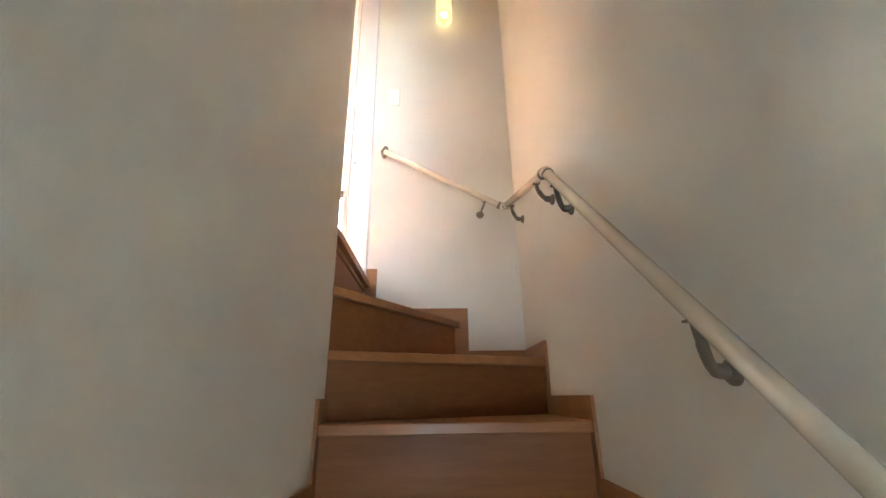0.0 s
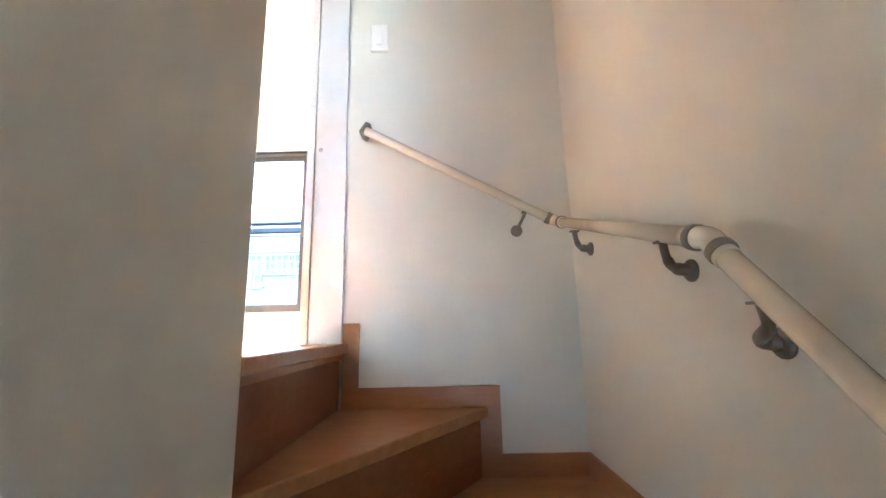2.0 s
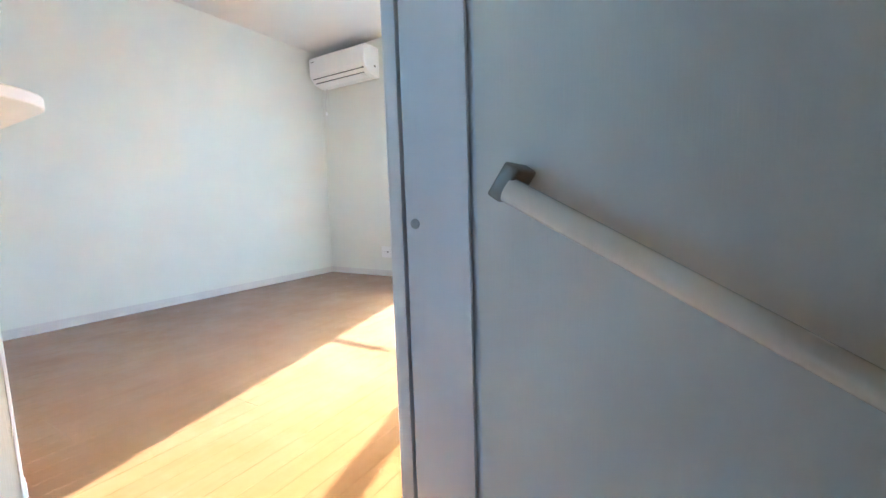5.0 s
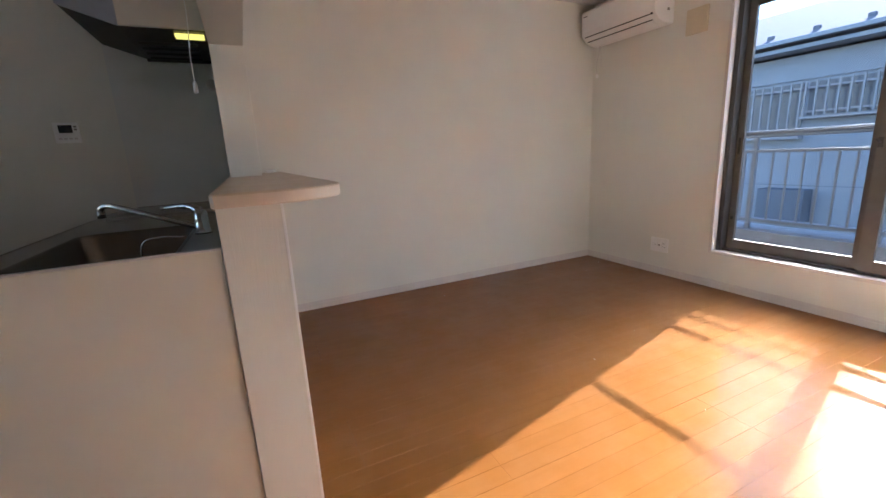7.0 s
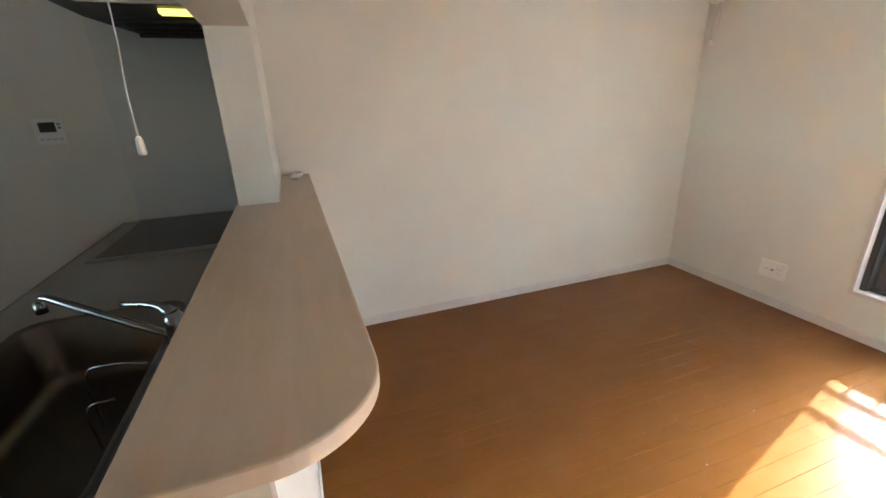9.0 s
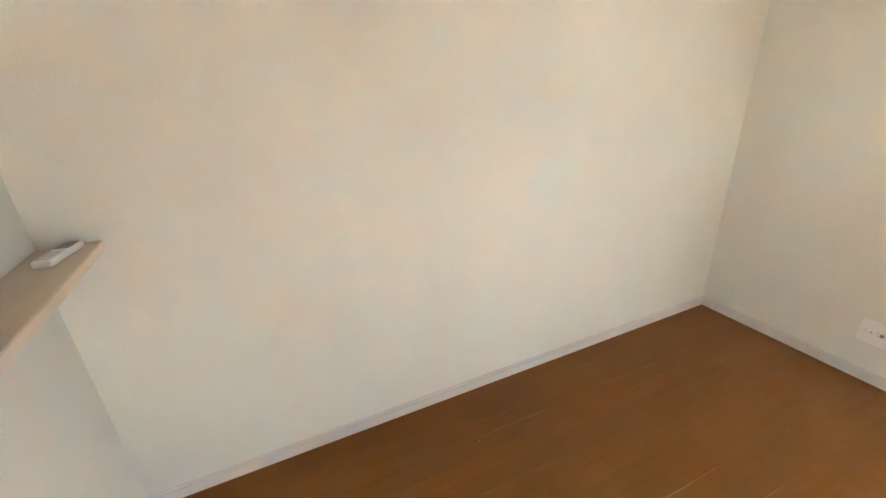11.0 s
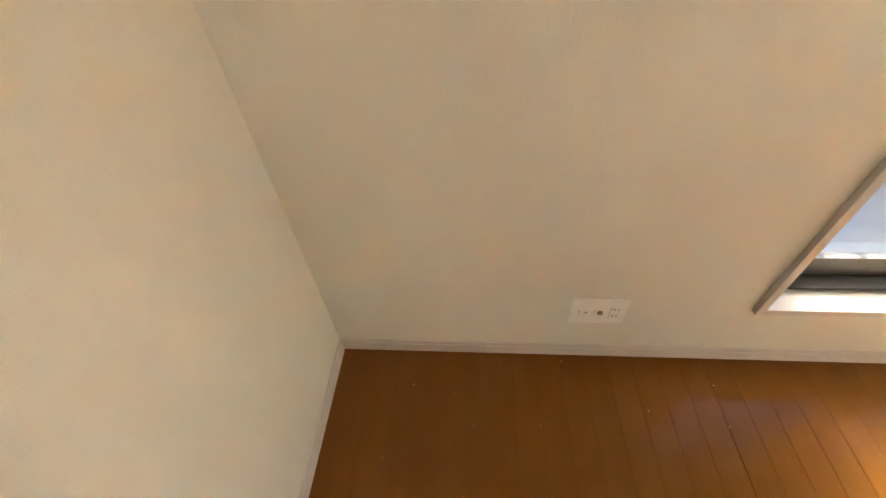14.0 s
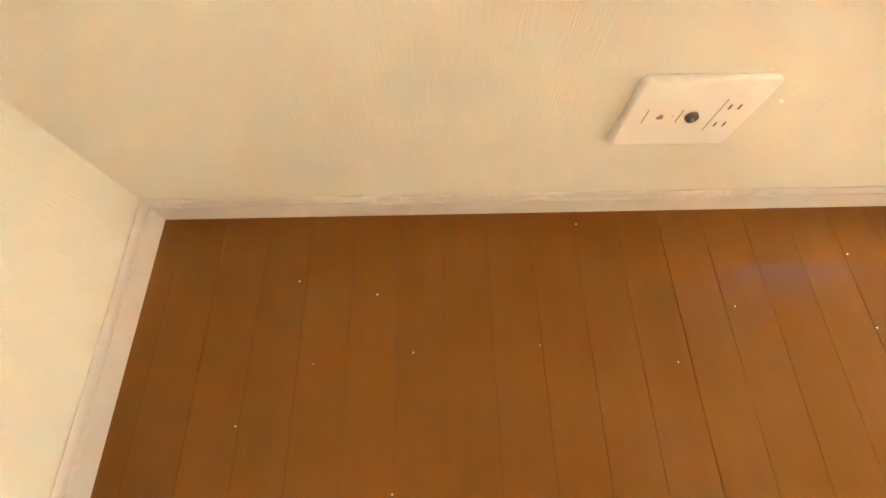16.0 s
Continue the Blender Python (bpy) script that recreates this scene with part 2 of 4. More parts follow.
def tube(bm, pts, r, seg=14, caps=True):
    """A round bar through the points; r may be one radius or one for each point."""
    pts = [Vector(p) for p in pts]
    rs = r if isinstance(r, (list, tuple)) else [r] * len(pts)
    rings = []
    side = None
    for i, p in enumerate(pts):
        d = (pts[min(i + 1, len(pts) - 1)] - pts[max(i - 1, 0)]).normalized()
        if side is None:
            side = d.orthogonal().normalized()
        side = (side - d * side.dot(d)).normalized()
        up = d.cross(side)
        rings.append([bm.verts.new(p + (side * math.cos(k * 2 * math.pi / seg) + up * math.sin(k * 2 * math.pi / seg)) * rs[i]) for k in range(seg)])
    for a, b in zip(rings, rings[1:]):
        for k in range(seg):
            bm.faces.new((a[k], a[(k + 1) % seg], b[(k + 1) % seg], b[k]))
    if caps:
        bm.faces.new(rings[0][::-1])
        bm.faces.new(rings[-1])
    return bm


def smooth_path(pts, steps=6):
    """A Catmull-Rom line through the points."""
    P = [Vector(p) for p in pts]
    P = [P[0] * 2 - P[1]] + P + [P[-1] * 2 - P[-2]]
    out = []
    for i in range(1, len(P) - 2):
        a, b, c, d = P[i - 1], P[i], P[i + 1], P[i + 2]
        for k in range(steps):
            t = k / steps
            out.append(0.5 * (2 * b + (c - a) * t + (2 * a - 5 * b + 4 * c - d) * t * t + (3 * b - a - 3 * c + d) * t ** 3))
    out.append(P[-2])
    return out


# ---------------------------------------------------------------- plan, in metres
WX, WY = -0.008, 0.008          # faces of the back wall and of the window wall
CEIL = 2.49
RX = 3.262                       # room face of the wall beside the stairs
END_Y = -2.956                   # face of the stairs' end wall
SR, SL = 4.215, 3.42             # stair walls
NEWEL_Y = -3.69
KY = -5.45                       # kitchen's far wall
SILL = 0.032                     # threshold above the room floor
RISE, GOING = 0.213, 0.225
HALL_Z = SILL - 13 * RISE
HALL_Y = -8.2


def structure(name, bm, mat, label):
    ob = part(name, bm, mat)
    return tagged(ob, label, name.split("_")[0], kind="structure")


# window opening
OX0, OX1, OZ0, OZ1 = 1.325, 3.11, 0.305, 2.155
structure("wall_window", boxes(
    (WX - 0.15, WY, -0.3, OX0 - 0.012, WY + 0.15, CEIL), (OX1 + 0.012, WY, -0.3, RX + 0.15, WY + 0.15, CEIL),
    (OX0 - 0.012, WY, -0.3, OX1 + 0.012, WY + 0.15, OZ0 - 0.012), (OX0 - 0.012, WY, OZ1 + 0.012, OX1 + 0.012, WY + 0.15, CEIL)), M_WALL,
    "cream ribbed wallpaper wall with a wide window")
structure("wall_back", boxes((WX - 0.15, KY - 0.15, -0.3, WX, WY, CEIL)), M_WALL, "long plain cream wallpaper wall")
structure("wall_kitchen", boxes((WX - 0.15, KY - 0.15, -0.3, 1.25, KY, CEIL), (2.60, KY - 0.15, -0.3, SL - 0.12, KY, CEIL),
                                (1.25, KY - 0.15, -0.3, 2.60, KY, 1.00), (1.25, KY - 0.15, 1.96, 2.60, KY, CEIL)), M_WALL, "plain cream kitchen wall with a window opening")
structure("wall_kitchen_panel", boxes((WX + 0.0005, -3.949, 0.0, WX + 0.005, -3.36, CEIL)), M_KWALL, "grey glossy kitchen wall panel behind the cooker")
structure("wall_beside_stairs", boxes((RX, END_Y, -0.3, 3.392, WY, CEIL)), M_WALL, "cream wallpaper wall beside the doorway")
structure("wall_stair_end", extrude_poly(bmesh.new(), [(3.411, CEIL), (3.411, SILL), (3.4055, SILL), (3.4055, -3.2), (SR + 0.15, -3.2), (SR + 0.15, CEIL)], "y", END_Y, END_Y + 0.14), M_WALL, "cream wallpaper wall at the head of the stairs")
structure("wall_stair_right", boxes((SR, HALL_Y - 0.15, -3.2, SR + 0.15, END_Y, CEIL)), M_WALL, "cream wallpaper stair wall carrying the handrail")
structure("wall_stair_left", bevel_all(boxes((SL - 0.12, HALL_Y - 0.15, -3.2, SL, NEWEL_Y, CEIL)), 0.004), M_WALL, "cream wallpaper wall between stairs and kitchen")
structure("wall_stair_front", boxes((3.402, END_Y, -3.2, SR, END_Y + 0.1, -0.6), (SL, HALL_Y - 0.15, HALL_Z + 2.05, SR, HALL_Y, CEIL)), M_WALL, "plain wall closing the stair hall")
structure("wall_under_landing", boxes((3.302, NEWEL_Y, -3.2, 3.376, END_Y, -0.125)), M_WALL, "plain wall below the landing")
structure("wall_over_door", boxes((RX, NEWEL_Y, 2.06, 3.40, END_Y, CEIL)), M_WALL, "cream wallpaper wall above the doorway")
# unseen layer, added to dim light thrown on the railing and neighbour
structure("wall_cladding", boxes((WX - 0.17, WY + 0.151, -3.0, OX0 - 0.03, WY + 0.166, CEIL + 0.12), (OX1 + 0.03, WY + 0.151, -3.0, SR + 0.16, WY + 0.166, CEIL + 0.12),
                                 (OX0 - 0.03, WY + 0.151, -3.0, OX1 + 0.03, WY + 0.166, OZ0 - 0.03), (OX0 - 0.03, WY + 0.151, OZ1 + 0.03, OX1 + 0.03, WY + 0.166, CEIL + 0.12)), M_BOUNCE_COVER, "unseen grey-brown outer wall layer, added to cut bounced light")
# unseen slab with an eave, added to hide sky from balcony and neighbour
structure("roof", bevel_all(boxes((WX - 0.4, HALL_Y - 0.4, CEIL + 0.121, SR + 0.4, 0.62, CEIL + 0.20)), 0.01), M_NROOF, "unseen slate-grey slab over the rooms, added to block sky light")
structure("ceiling", boxes((WX - 0.15, HALL_Y - 0.15, CEIL, SR + 0.15, WY + 0.15, CEIL + 0.12)), M_CEIL, "white papered ceiling")
structure("wall_side_filler", boxes((3.40, END_Y + 0.14, -0.3, 3.52, WY + 0.15, CEIL)), M_WALL, "plain wall closing the room")

# door frame of the doorway: jamb with a raised edge, stop groove and a sill with slide tracks
door = thing("door_1", "white wooden door frame with a wooden threshold, open", "doorway", kind="structure")
jamb = part("door_jamb", boxes((3.287, END_Y - 0.008, SILL, 3.401, END_Y, 2.06), (3.2605, END_Y - 0.012, SILL, 3.283, END_Y, 2.06),
                               bev=0.0015), M_JAMB, door)
part("door_casing", bevel_all(boxes((3.255, END_Y - 0.010, SILL, 3.2602, END_Y + 0.055, 2.10)), 0.002), M_JAMB, door)
part("door_edge_strip", bevel_all(boxes((3.3925, END_Y + 0.003, SILL, 3.4105, END_Y + 0.018, 2.06)), 0.001), M_JAMB, door)
part("door_jamb", bevel_all(boxes((3.257, NEWEL_Y, SILL, 3.40, NEWEL_Y + 0.012, 2.06)), 0.0015), M_JAMB, door)
part("door_head", bevel_all(boxes((3.257, NEWEL_Y, 2.04, 3.40, END_Y - 0.02, 2.06)), 0.0015), M_JAMB, door)
bm = bmesh.new()
tube(bm, [(3.305, END_Y - 0.0075, 0.741), (3.305, END_Y - 0.0105, 0.741)], [0.0085, 0.0075], 16)
part("screw_cap", bm, M_CAP, door, "small round cap over a screw", True)
bm = boxes((3.259, NEWEL_Y - 0.01, -0.02, 3.294, END_Y - 0.0, SILL), (3.300, NEWEL_Y - 0.01, -0.02, 3.322, END_Y, SILL),
           (3.328, NEWEL_Y - 0.01, -0.02, 3.40, END_Y, SILL), (3.294, NEWEL_Y, -0.02, 3.300, END_Y, SILL - 0.008), (3.322, NEWEL_Y, -0.02, 3.328, END_Y, SILL - 0.008))
part("threshold", bm, M_STAIR, door, "wooden threshold with two slide tracks")

# ---------------------------------------------------------------- staircase
stairs = thing("staircase", "steep winding staircase with orange-brown wooden treads", "staircase", kind="structure")


def tread_from(poly, z):
    bm = bmesh.new()
    extrude_poly(bm, poly, "z", z - 0.032, z)
    bevel_all(bm, 0.004, 2)
    part("tread", bm, M_STAIR, stairs)


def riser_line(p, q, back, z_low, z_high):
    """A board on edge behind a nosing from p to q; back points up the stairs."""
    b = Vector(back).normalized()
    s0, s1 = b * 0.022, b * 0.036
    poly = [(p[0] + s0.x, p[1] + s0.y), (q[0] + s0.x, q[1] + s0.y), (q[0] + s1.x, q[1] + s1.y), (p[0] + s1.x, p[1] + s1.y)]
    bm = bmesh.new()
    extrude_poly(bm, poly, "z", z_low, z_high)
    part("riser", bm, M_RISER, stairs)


zt = [SILL - RISE * k for k in range(14)]
C_END, B_END, A_Y = (3.895, END_Y), (SR, -3.335), -3.785
NW = (SL, NEWEL_Y - 0.012)
tread_from([(3.395, NEWEL_Y), (SL + 0.004, NEWEL_Y), (SL + 0.004, END_Y), (3.395, END_Y)], zt[0] + 0.001)
tread_from([(3.36, NEWEL_Y + 0.002), NW, C_END, (3.36, END_Y)], zt[1])
tread_from([NW, B_END, (SR, END_Y), (3.82, END_Y), (SL + 0.001, NEWEL_Y + 0.07)], zt[2])
tread_from([(SL, A_Y), (SR, A_Y), (SR, B_END[1] + 0.09), (SL + 0.001, NEWEL_Y + 0.07)], zt[3])
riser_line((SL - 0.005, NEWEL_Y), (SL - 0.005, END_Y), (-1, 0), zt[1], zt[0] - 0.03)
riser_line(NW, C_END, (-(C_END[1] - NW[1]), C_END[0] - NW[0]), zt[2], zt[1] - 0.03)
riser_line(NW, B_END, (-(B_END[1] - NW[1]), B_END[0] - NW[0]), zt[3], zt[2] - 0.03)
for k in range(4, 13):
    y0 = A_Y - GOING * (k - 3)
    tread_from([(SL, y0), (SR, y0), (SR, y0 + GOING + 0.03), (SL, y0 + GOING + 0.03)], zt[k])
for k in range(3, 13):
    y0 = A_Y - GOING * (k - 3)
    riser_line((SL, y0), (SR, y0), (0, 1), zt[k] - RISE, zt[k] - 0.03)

MARG = 0.068


def stepped(first):
    """Outline, as y and z, of the stepped skirting that follows the treads along a side wall."""
    top, low = [], []
    for y_hi, y_lo, z in first:
        top += [(y_hi, z), (y_lo, z)]
    low = [(top[-1][0], top[-1][1] - 0.6), (top[0][0], top[0][1] - 0.7)]
    return top + low


rows = [(END_Y, B_END[1] - 0.014, zt[2] + MARG), (B_END[1] - 0.014, A_Y - 0.014, zt[3] + MARG)]
for k in range(4, 12):
    y0 = A_Y - GOING * (k - 3) - 0.014
    rows.append((y0 + GOING, y0, zt[k] + MARG))
bm = bmesh.new()
extrude_poly(bm, stepped(rows), "x", SR - 0.010, SR - 0.0005)
part("stringer", bm, M_STRING, stairs)
rows = [(NEWEL_Y - 0.004, A_Y - 0.014, zt[3] + MARG)] + rows[2:]
bm = bmesh.new()
extrude_poly(bm, stepped(rows), "x", SL + 0.0005, SL + 0.010)
part("stringer", bm, M_STRING, stairs)
bm = bmesh.new()
xs = [(SR - 0.010, zt[2] + MARG), (C_END[0] + 0.036, zt[2] + MARG), (C_END[0] + 0.036, zt[1] + MARG), (SL + 0.040, zt[1] + MARG),
      (SL + 0.040, zt[0] + MARG), (3.4055, zt[0] + MARG), (3.4055, zt[1] - 0.3), (SR - 0.010, zt[3])]
extrude_poly(bm, xs, "y", END_Y - 0.010, END_Y - 0.0005)
part("stringer", bm, M_STRING, stairs)
structure("floor_hall", boxes((SL - 0.12, HALL_Y, HALL_Z - 0.1, SR, END_Y, HALL_Z)), M_STAIR, "wooden hall floor at the foot of the stairs")

# ---------------------------------------------------------------- handrail
handrail = thing("handrail", "cream round handrail with grey-bronze brackets on the stair walls", "handrail", at=(4.15, -3.8, 0.17))
LOW = [(4.145, -5.9, 0.160 + 0.963 * (-5.9 + 3.835)), (4.145, -3.840, 0.155)]
J2 = (4.145, -3.805, 0.190)
J1 = (4.143, -3.070, 0.414)
UP0, UP1 = (4.126, -3.022, 0.4365), (3.484, -3.016, 0.786)
RR = 0.0162


def rail_part(name, pts, r, mat, parent, label="", seg=20):
    bm = bmesh.new()
    tube(bm, [Vector(p) - parent_base for p in pts], r, seg)
    return part(name, bm, mat, parent, label, True)


parent_base = Vector(handrail.location)


def along(p, q, d):
    p, q = Vector(p), Vector(q)
    return p + (q - p).normalized() * d


rail_part("rail", LOW, RR, M_RAIL, handrail)
rail_part("rail", [along(J2, J1, 0.04), along(J1, J2, 0.04)], RR, M_RAIL, handrail)
rail_part("rail", [along(UP0, UP1, 0.02), UP1], RR, M_RAIL, handrail)


def ring(p, q, w, r):
    p, q = Vector(p), Vector(q)
    d = (q - p).normalized()
    bm = bmesh.new()
    c = p - parent_base
    tube(bm, [c - d * w, c - d * w * 0.7, c + d * w * 0.7, c + d * w], [r * 0.93, r, r, r * 0.93], 22)
    part("joint_ring", bm, M_BRACKET, handrail, "grey-bronze joint ring", True)


def sleeve(pts, r):
    bm = bmesh.new()
    tube(bm, [Vector(p) - parent_base for p in smooth_path(pts, 5)], r, 20)
    part("joint_sleeve", bm, M_RAIL, handrail, "cream bent joint sleeve", True)


sleeve([LOW[1], (4.145, -3.822, 0.173), J2, along(J2, J1, 0.05)], RR * 1.12)
ring((4.145, -3.829, 0.167), (4.145, -3.814, 0.181), 0.008, RR * 1.27)
ring(along(J2, J1, 0.030), J1, 0.009, RR * 1.27)
sleeve([along(J1, J2, 0.035), J1, (4.141, -3.044, 0.424), UP0, along(UP0, UP1, 0.02)], RR * 1.10)
ring(along(J1, J2, 0.022), J2, 0.009, RR * 1.28)
ring(along(UP0, UP1, 0.008), UP1, 0.009, RR * 1.28)


def bracket(rail_at, wall_at, normal, thin=False):
    """An arm that drops from under the rail and bends to a round plate on the wall."""
    a, w, n = Vector(rail_at) - parent_base, Vector(wall_at) - parent_base, Vector(normal)
    top = a - Vector((0, 0, RR * 0.9))
    bm = bmesh.new()
    r = 0.0055 if thin else 0.009
    if thin:
        tube(bm, [top, w + n * 0.02, w + n * 0.006], [r, r, r * 1.2], 12)
    else:
        tube(bm, smooth_path([top, top - Vector((0, 0, 0.030)) - n * 0.004, w + n * 0.032 + Vector((0, 0, 0.006)), w + n * 0.004], 6),
             [r * 0.8] * 7 + [r] * 6 + [r * 1.3] * 6, 12)
    arm = part("bracket", bm, M_BRACKET, handrail, "curved grey-bronze bracket", True)
    bm = bmesh.new()
    tube(bm, [w, w + n * 0.005, w + n * 0.009, w + n * 0.011], [0.021, 0.021, 0.017, 0.010], 20)
    part("wall_plate", bm, M_BRACKET, arm, "", True)
    bm = bmesh.new()
    box(bm, -0.014, -0.009, -0.002, 0.014, 0.009, 0.002, 0.0015)
    bmesh.ops.transform(bm, matrix=Matrix.Translation(top + Vector((0, 0, -0.001))), verts=bm.verts)
    part("saddle", bm, M_BRACKET, arm)


for y, z, y2, z2 in ((-4.435, -0.420, -4.398, -0.508), (-3.885, 0.108, -3.822, 0.041), (-3.680, 0.228, -3.640, 0.166), (-3.205, 0.364, -3.137, 0.307), (-5.3, -1.20, -5.25, -1.27)):
    bracket((4.145, y, z), (SR, y2, z2), (-1, 0, 0))
bracket((4.043, -3.0165, 0.481), (4.018, END_Y, 0.413), (0, -1, 0), True)
bm = bmesh.new()
box(bm, -0.012, -0.022, -0.024, 0.010, 0.047, 0.024, 0.004)
bmesh.ops.transform(bm, matrix=Matrix.Translation(Vector((3.481, END_Y - 0.048, 0.795)) - parent_base) @ Matrix.Rotation(radians(34), 4, "Y"), verts=bm.verts)
part("end_bracket", bm, M_BRACKET, handrail, "grey-bronze end bracket", True)


# ---------------------------------------------------------------- switch and sconce on the stairs' end wall
sw = thing("light_switch", "white wall switch plate beside the doorway", "light switch", at=(3.5205, END_Y, 1.2125))
bm = bmesh.new()
box(bm, -0.035, -0.008, -0.06, 0.035, 0.0, 0.06, 0.004)
part("plate", bm, M_PLASTIC, sw)
bm = bmesh.new()
box(bm, -0.011, -0.011, -0.034, 0.011, -0.0075, 0.034, 0.001)
part("rocker", bm, M_PLASTIC, sw)

sconce = thing("wall_lamp", "lit yellow glass wall lamp above the stairs", "wall lamp", at=(3.835, END_Y, 1.87))
bm = bmesh.new()
box(bm, -0.035, -0.02, -0.06, 0.035, 0, 0.06, 0.004)
part("back_plate", bm, M_BRACKET, sconce)
bm = bmesh.new()
tube(bm, [(0, -0.068, -0.100), (0, -0.068, -0.096), (0, -0.068, 0.11), (0, -0.068, 0.115)], [0.046, 0.051, 0.051, 0.046], 28)
part("shade", bm, M_LAMP, sconce, "pale yellow frosted glass shade", True)
bm = bmesh.new()
bmesh.ops.create_uvsphere(bm, u_segments=16, v_segments=10, radius=0.020)
bmesh.ops.translate(bm, vec=(0, -0.068, -0.045), verts=bm.verts)
part("bulb", bm, M_BULB, sconce, "glowing bulb", True)

# ---------------------------------------------------------------- window
win = thing("window_1", "bronze aluminium sliding window with two clear panes", "window", kind="structure")
CW = 0.024
part("window_casing", bevel_all(boxes((OX0 - CW, WY - 0.018, OZ0 - CW, OX0, 0.0448, OZ1 + CW)), 0.002), M_TRIM, win)
part("window_casing", bevel_all(boxes((OX1, WY - 0.018, OZ0 - CW, OX1 + CW, 0.0448, OZ1 + CW)), 0.002), M_TRIM, win)
part("window_casing", bevel_all(boxes((OX0, WY - 0.018, OZ1, OX1, 0.0448, OZ1 + CW)), 0.002), M_TRIM, win)
part("window_sill", bevel_all(boxes((OX0, WY - 0.018, OZ0 - CW, OX1, 0.0448, OZ0)), 0.002), M_TRIM, win, "white wooden window sill")
FY0, FY1 = 0.045, 0.175
for r in ((OX0, FY0, OZ0, OX0 + 0.035, FY1, OZ1), (OX1 - 0.035, FY0, OZ0, OX1, FY1, OZ1),
          (OX0 + 0.035, FY0 + 0.025, OZ0, OX1 - 0.035, FY1, OZ0 + 0.012), (OX0 + 0.035, FY0, OZ1 - 0.035, OX1 - 0.035, FY1, OZ1)):
    part("window_frame", bevel_all(boxes(r), 0.002), M_BRONZE, win)


def sash(x0, x1, y, handle_x, stile_l, stile_r):
    z0, z1 = OZ0 + 0.014, OZ1 - 0.036
    s = part("sash", boxes((x0, y, z0, x0 + stile_l, y + 0.03, z1), (x1 - stile_r, y, z0, x1, y + 0.03, z1),
                           (x0 + stile_l, y, z0, x1 - stile_r, y + 0.03, z0 + 0.074), (x0 + stile_l, y, z1 - 0.055, x1 - stile_r, y + 0.03, z1), bev=0.0015), M_SASH, win)
    p = part("pane", boxes((x0 + stile_l - 0.004, y + 0.012, z0 + 0.070, x1 - stile_r + 0.004, y + 0.017, z1 - 0.051)), M_GLASS, s)
    p.visible_shadow = False
    part("pull", bevel_all(boxes((handle_x - 0.008, y - 0.004, 1.05, handle_x + 0.008, y + 0.001, 1.17)), 0.0015), M_DARK, s)
    part("latch_block", bevel_all(boxes((handle_x - 0.009, y - 0.006, 0.55, handle_x + 0.009, y + 0.001, 0.575)), 0.0015), M_DARK, s)
    return s


sash(OX0 + 0.036, 2.192, 0.118, OX0 + 0.058, 0.046, 0.070)
sash(2.162, OX1 - 0.036, 0.078, OX1 - 0.058, 0.074, 0.046)
bm = bmesh.new()
box(bm, 2.166, 0.068, 1.07, 2.190, 0.0785, 1.13, 0.003)
tube(bm, [(2.178, 0.070, 1.10), (2.178, 0.056, 1.104), (2.162, 0.054, 1.122)], 0.006, 10)
part("crescent_lock", bm, M_BRONZE, win)

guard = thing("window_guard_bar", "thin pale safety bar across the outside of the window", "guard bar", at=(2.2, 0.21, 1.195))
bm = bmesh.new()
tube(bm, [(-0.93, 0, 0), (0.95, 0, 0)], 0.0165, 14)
part("bar", bm, M_BACKLITPAINT, guard, "", True)
for x in (-0.90, 0.92):
    bm = bmesh.new()
    box(bm, x - 0.012, -0.055, -0.02, x + 0.012, 0.004, 0.02, 0.003)
    part("holder", bm, M_BRONZE, guard)

win2 = thing("window_2", "plain kitchen window with a clear pane", "window", kind="structure")
for r in ((1.25, KY - 0.12, 1.00, 1.285, KY - 0.03, 1.96), (2.565, KY - 0.12, 1.00, 2.60, KY - 0.03, 1.96),
          (1.285, KY - 0.12, 1.00, 2.565, KY - 0.03, 1.035), (1.285, KY - 0.12, 1.925, 2.565, KY - 0.03, 1.96)):
    part("window_frame", bevel_all(boxes(r), 0.002), M_BRONZE, win2)
pane = part("pane", boxes((1.285, KY - 0.08, 1.035, 2.565, KY - 0.075, 1.925)), M_GLASS, win2)
pane.visible_shadow = False

rod = thing("curtain_rod", "grey metal curtain rail above the window", "curtain rail", at=(2.2, -0.055, 2.232))
bm = boxes((-1.04, -0.008, -0.012, 1.04, 0.008, 0.012), bev=0.003)
part("rail", bm, M_ALU, rod)
for x in (-0.92, 0, 0.92):
    part("holder", bevel_all(boxes((x - 0.008, -0.004, -0.008, x + 0.008, 0.063, 0.020)), 0.002), M_ALU, rod)
for i in range(10):
    x = -1.02 + 0.035 * i
    bm = bmesh.new()
    tube(bm, [(x, 0, -0.011), (x, 0, -0.022), (x, 0.002, -0.028)], [0.005, 0.004, 0.0025], 8)
    part("runner", bm, M_PLASTIC, rod, "", True)
for x in (-1.045, 1.045):
    part("end_cap", bevel_all(boxes((x - 0.008, -0.010, -0.014, x + 0.008, 0.010, 0.014)), 0.003), M_DARK, rod)

# ---------------------------------------------------------------- baseboards
BB = 0.064


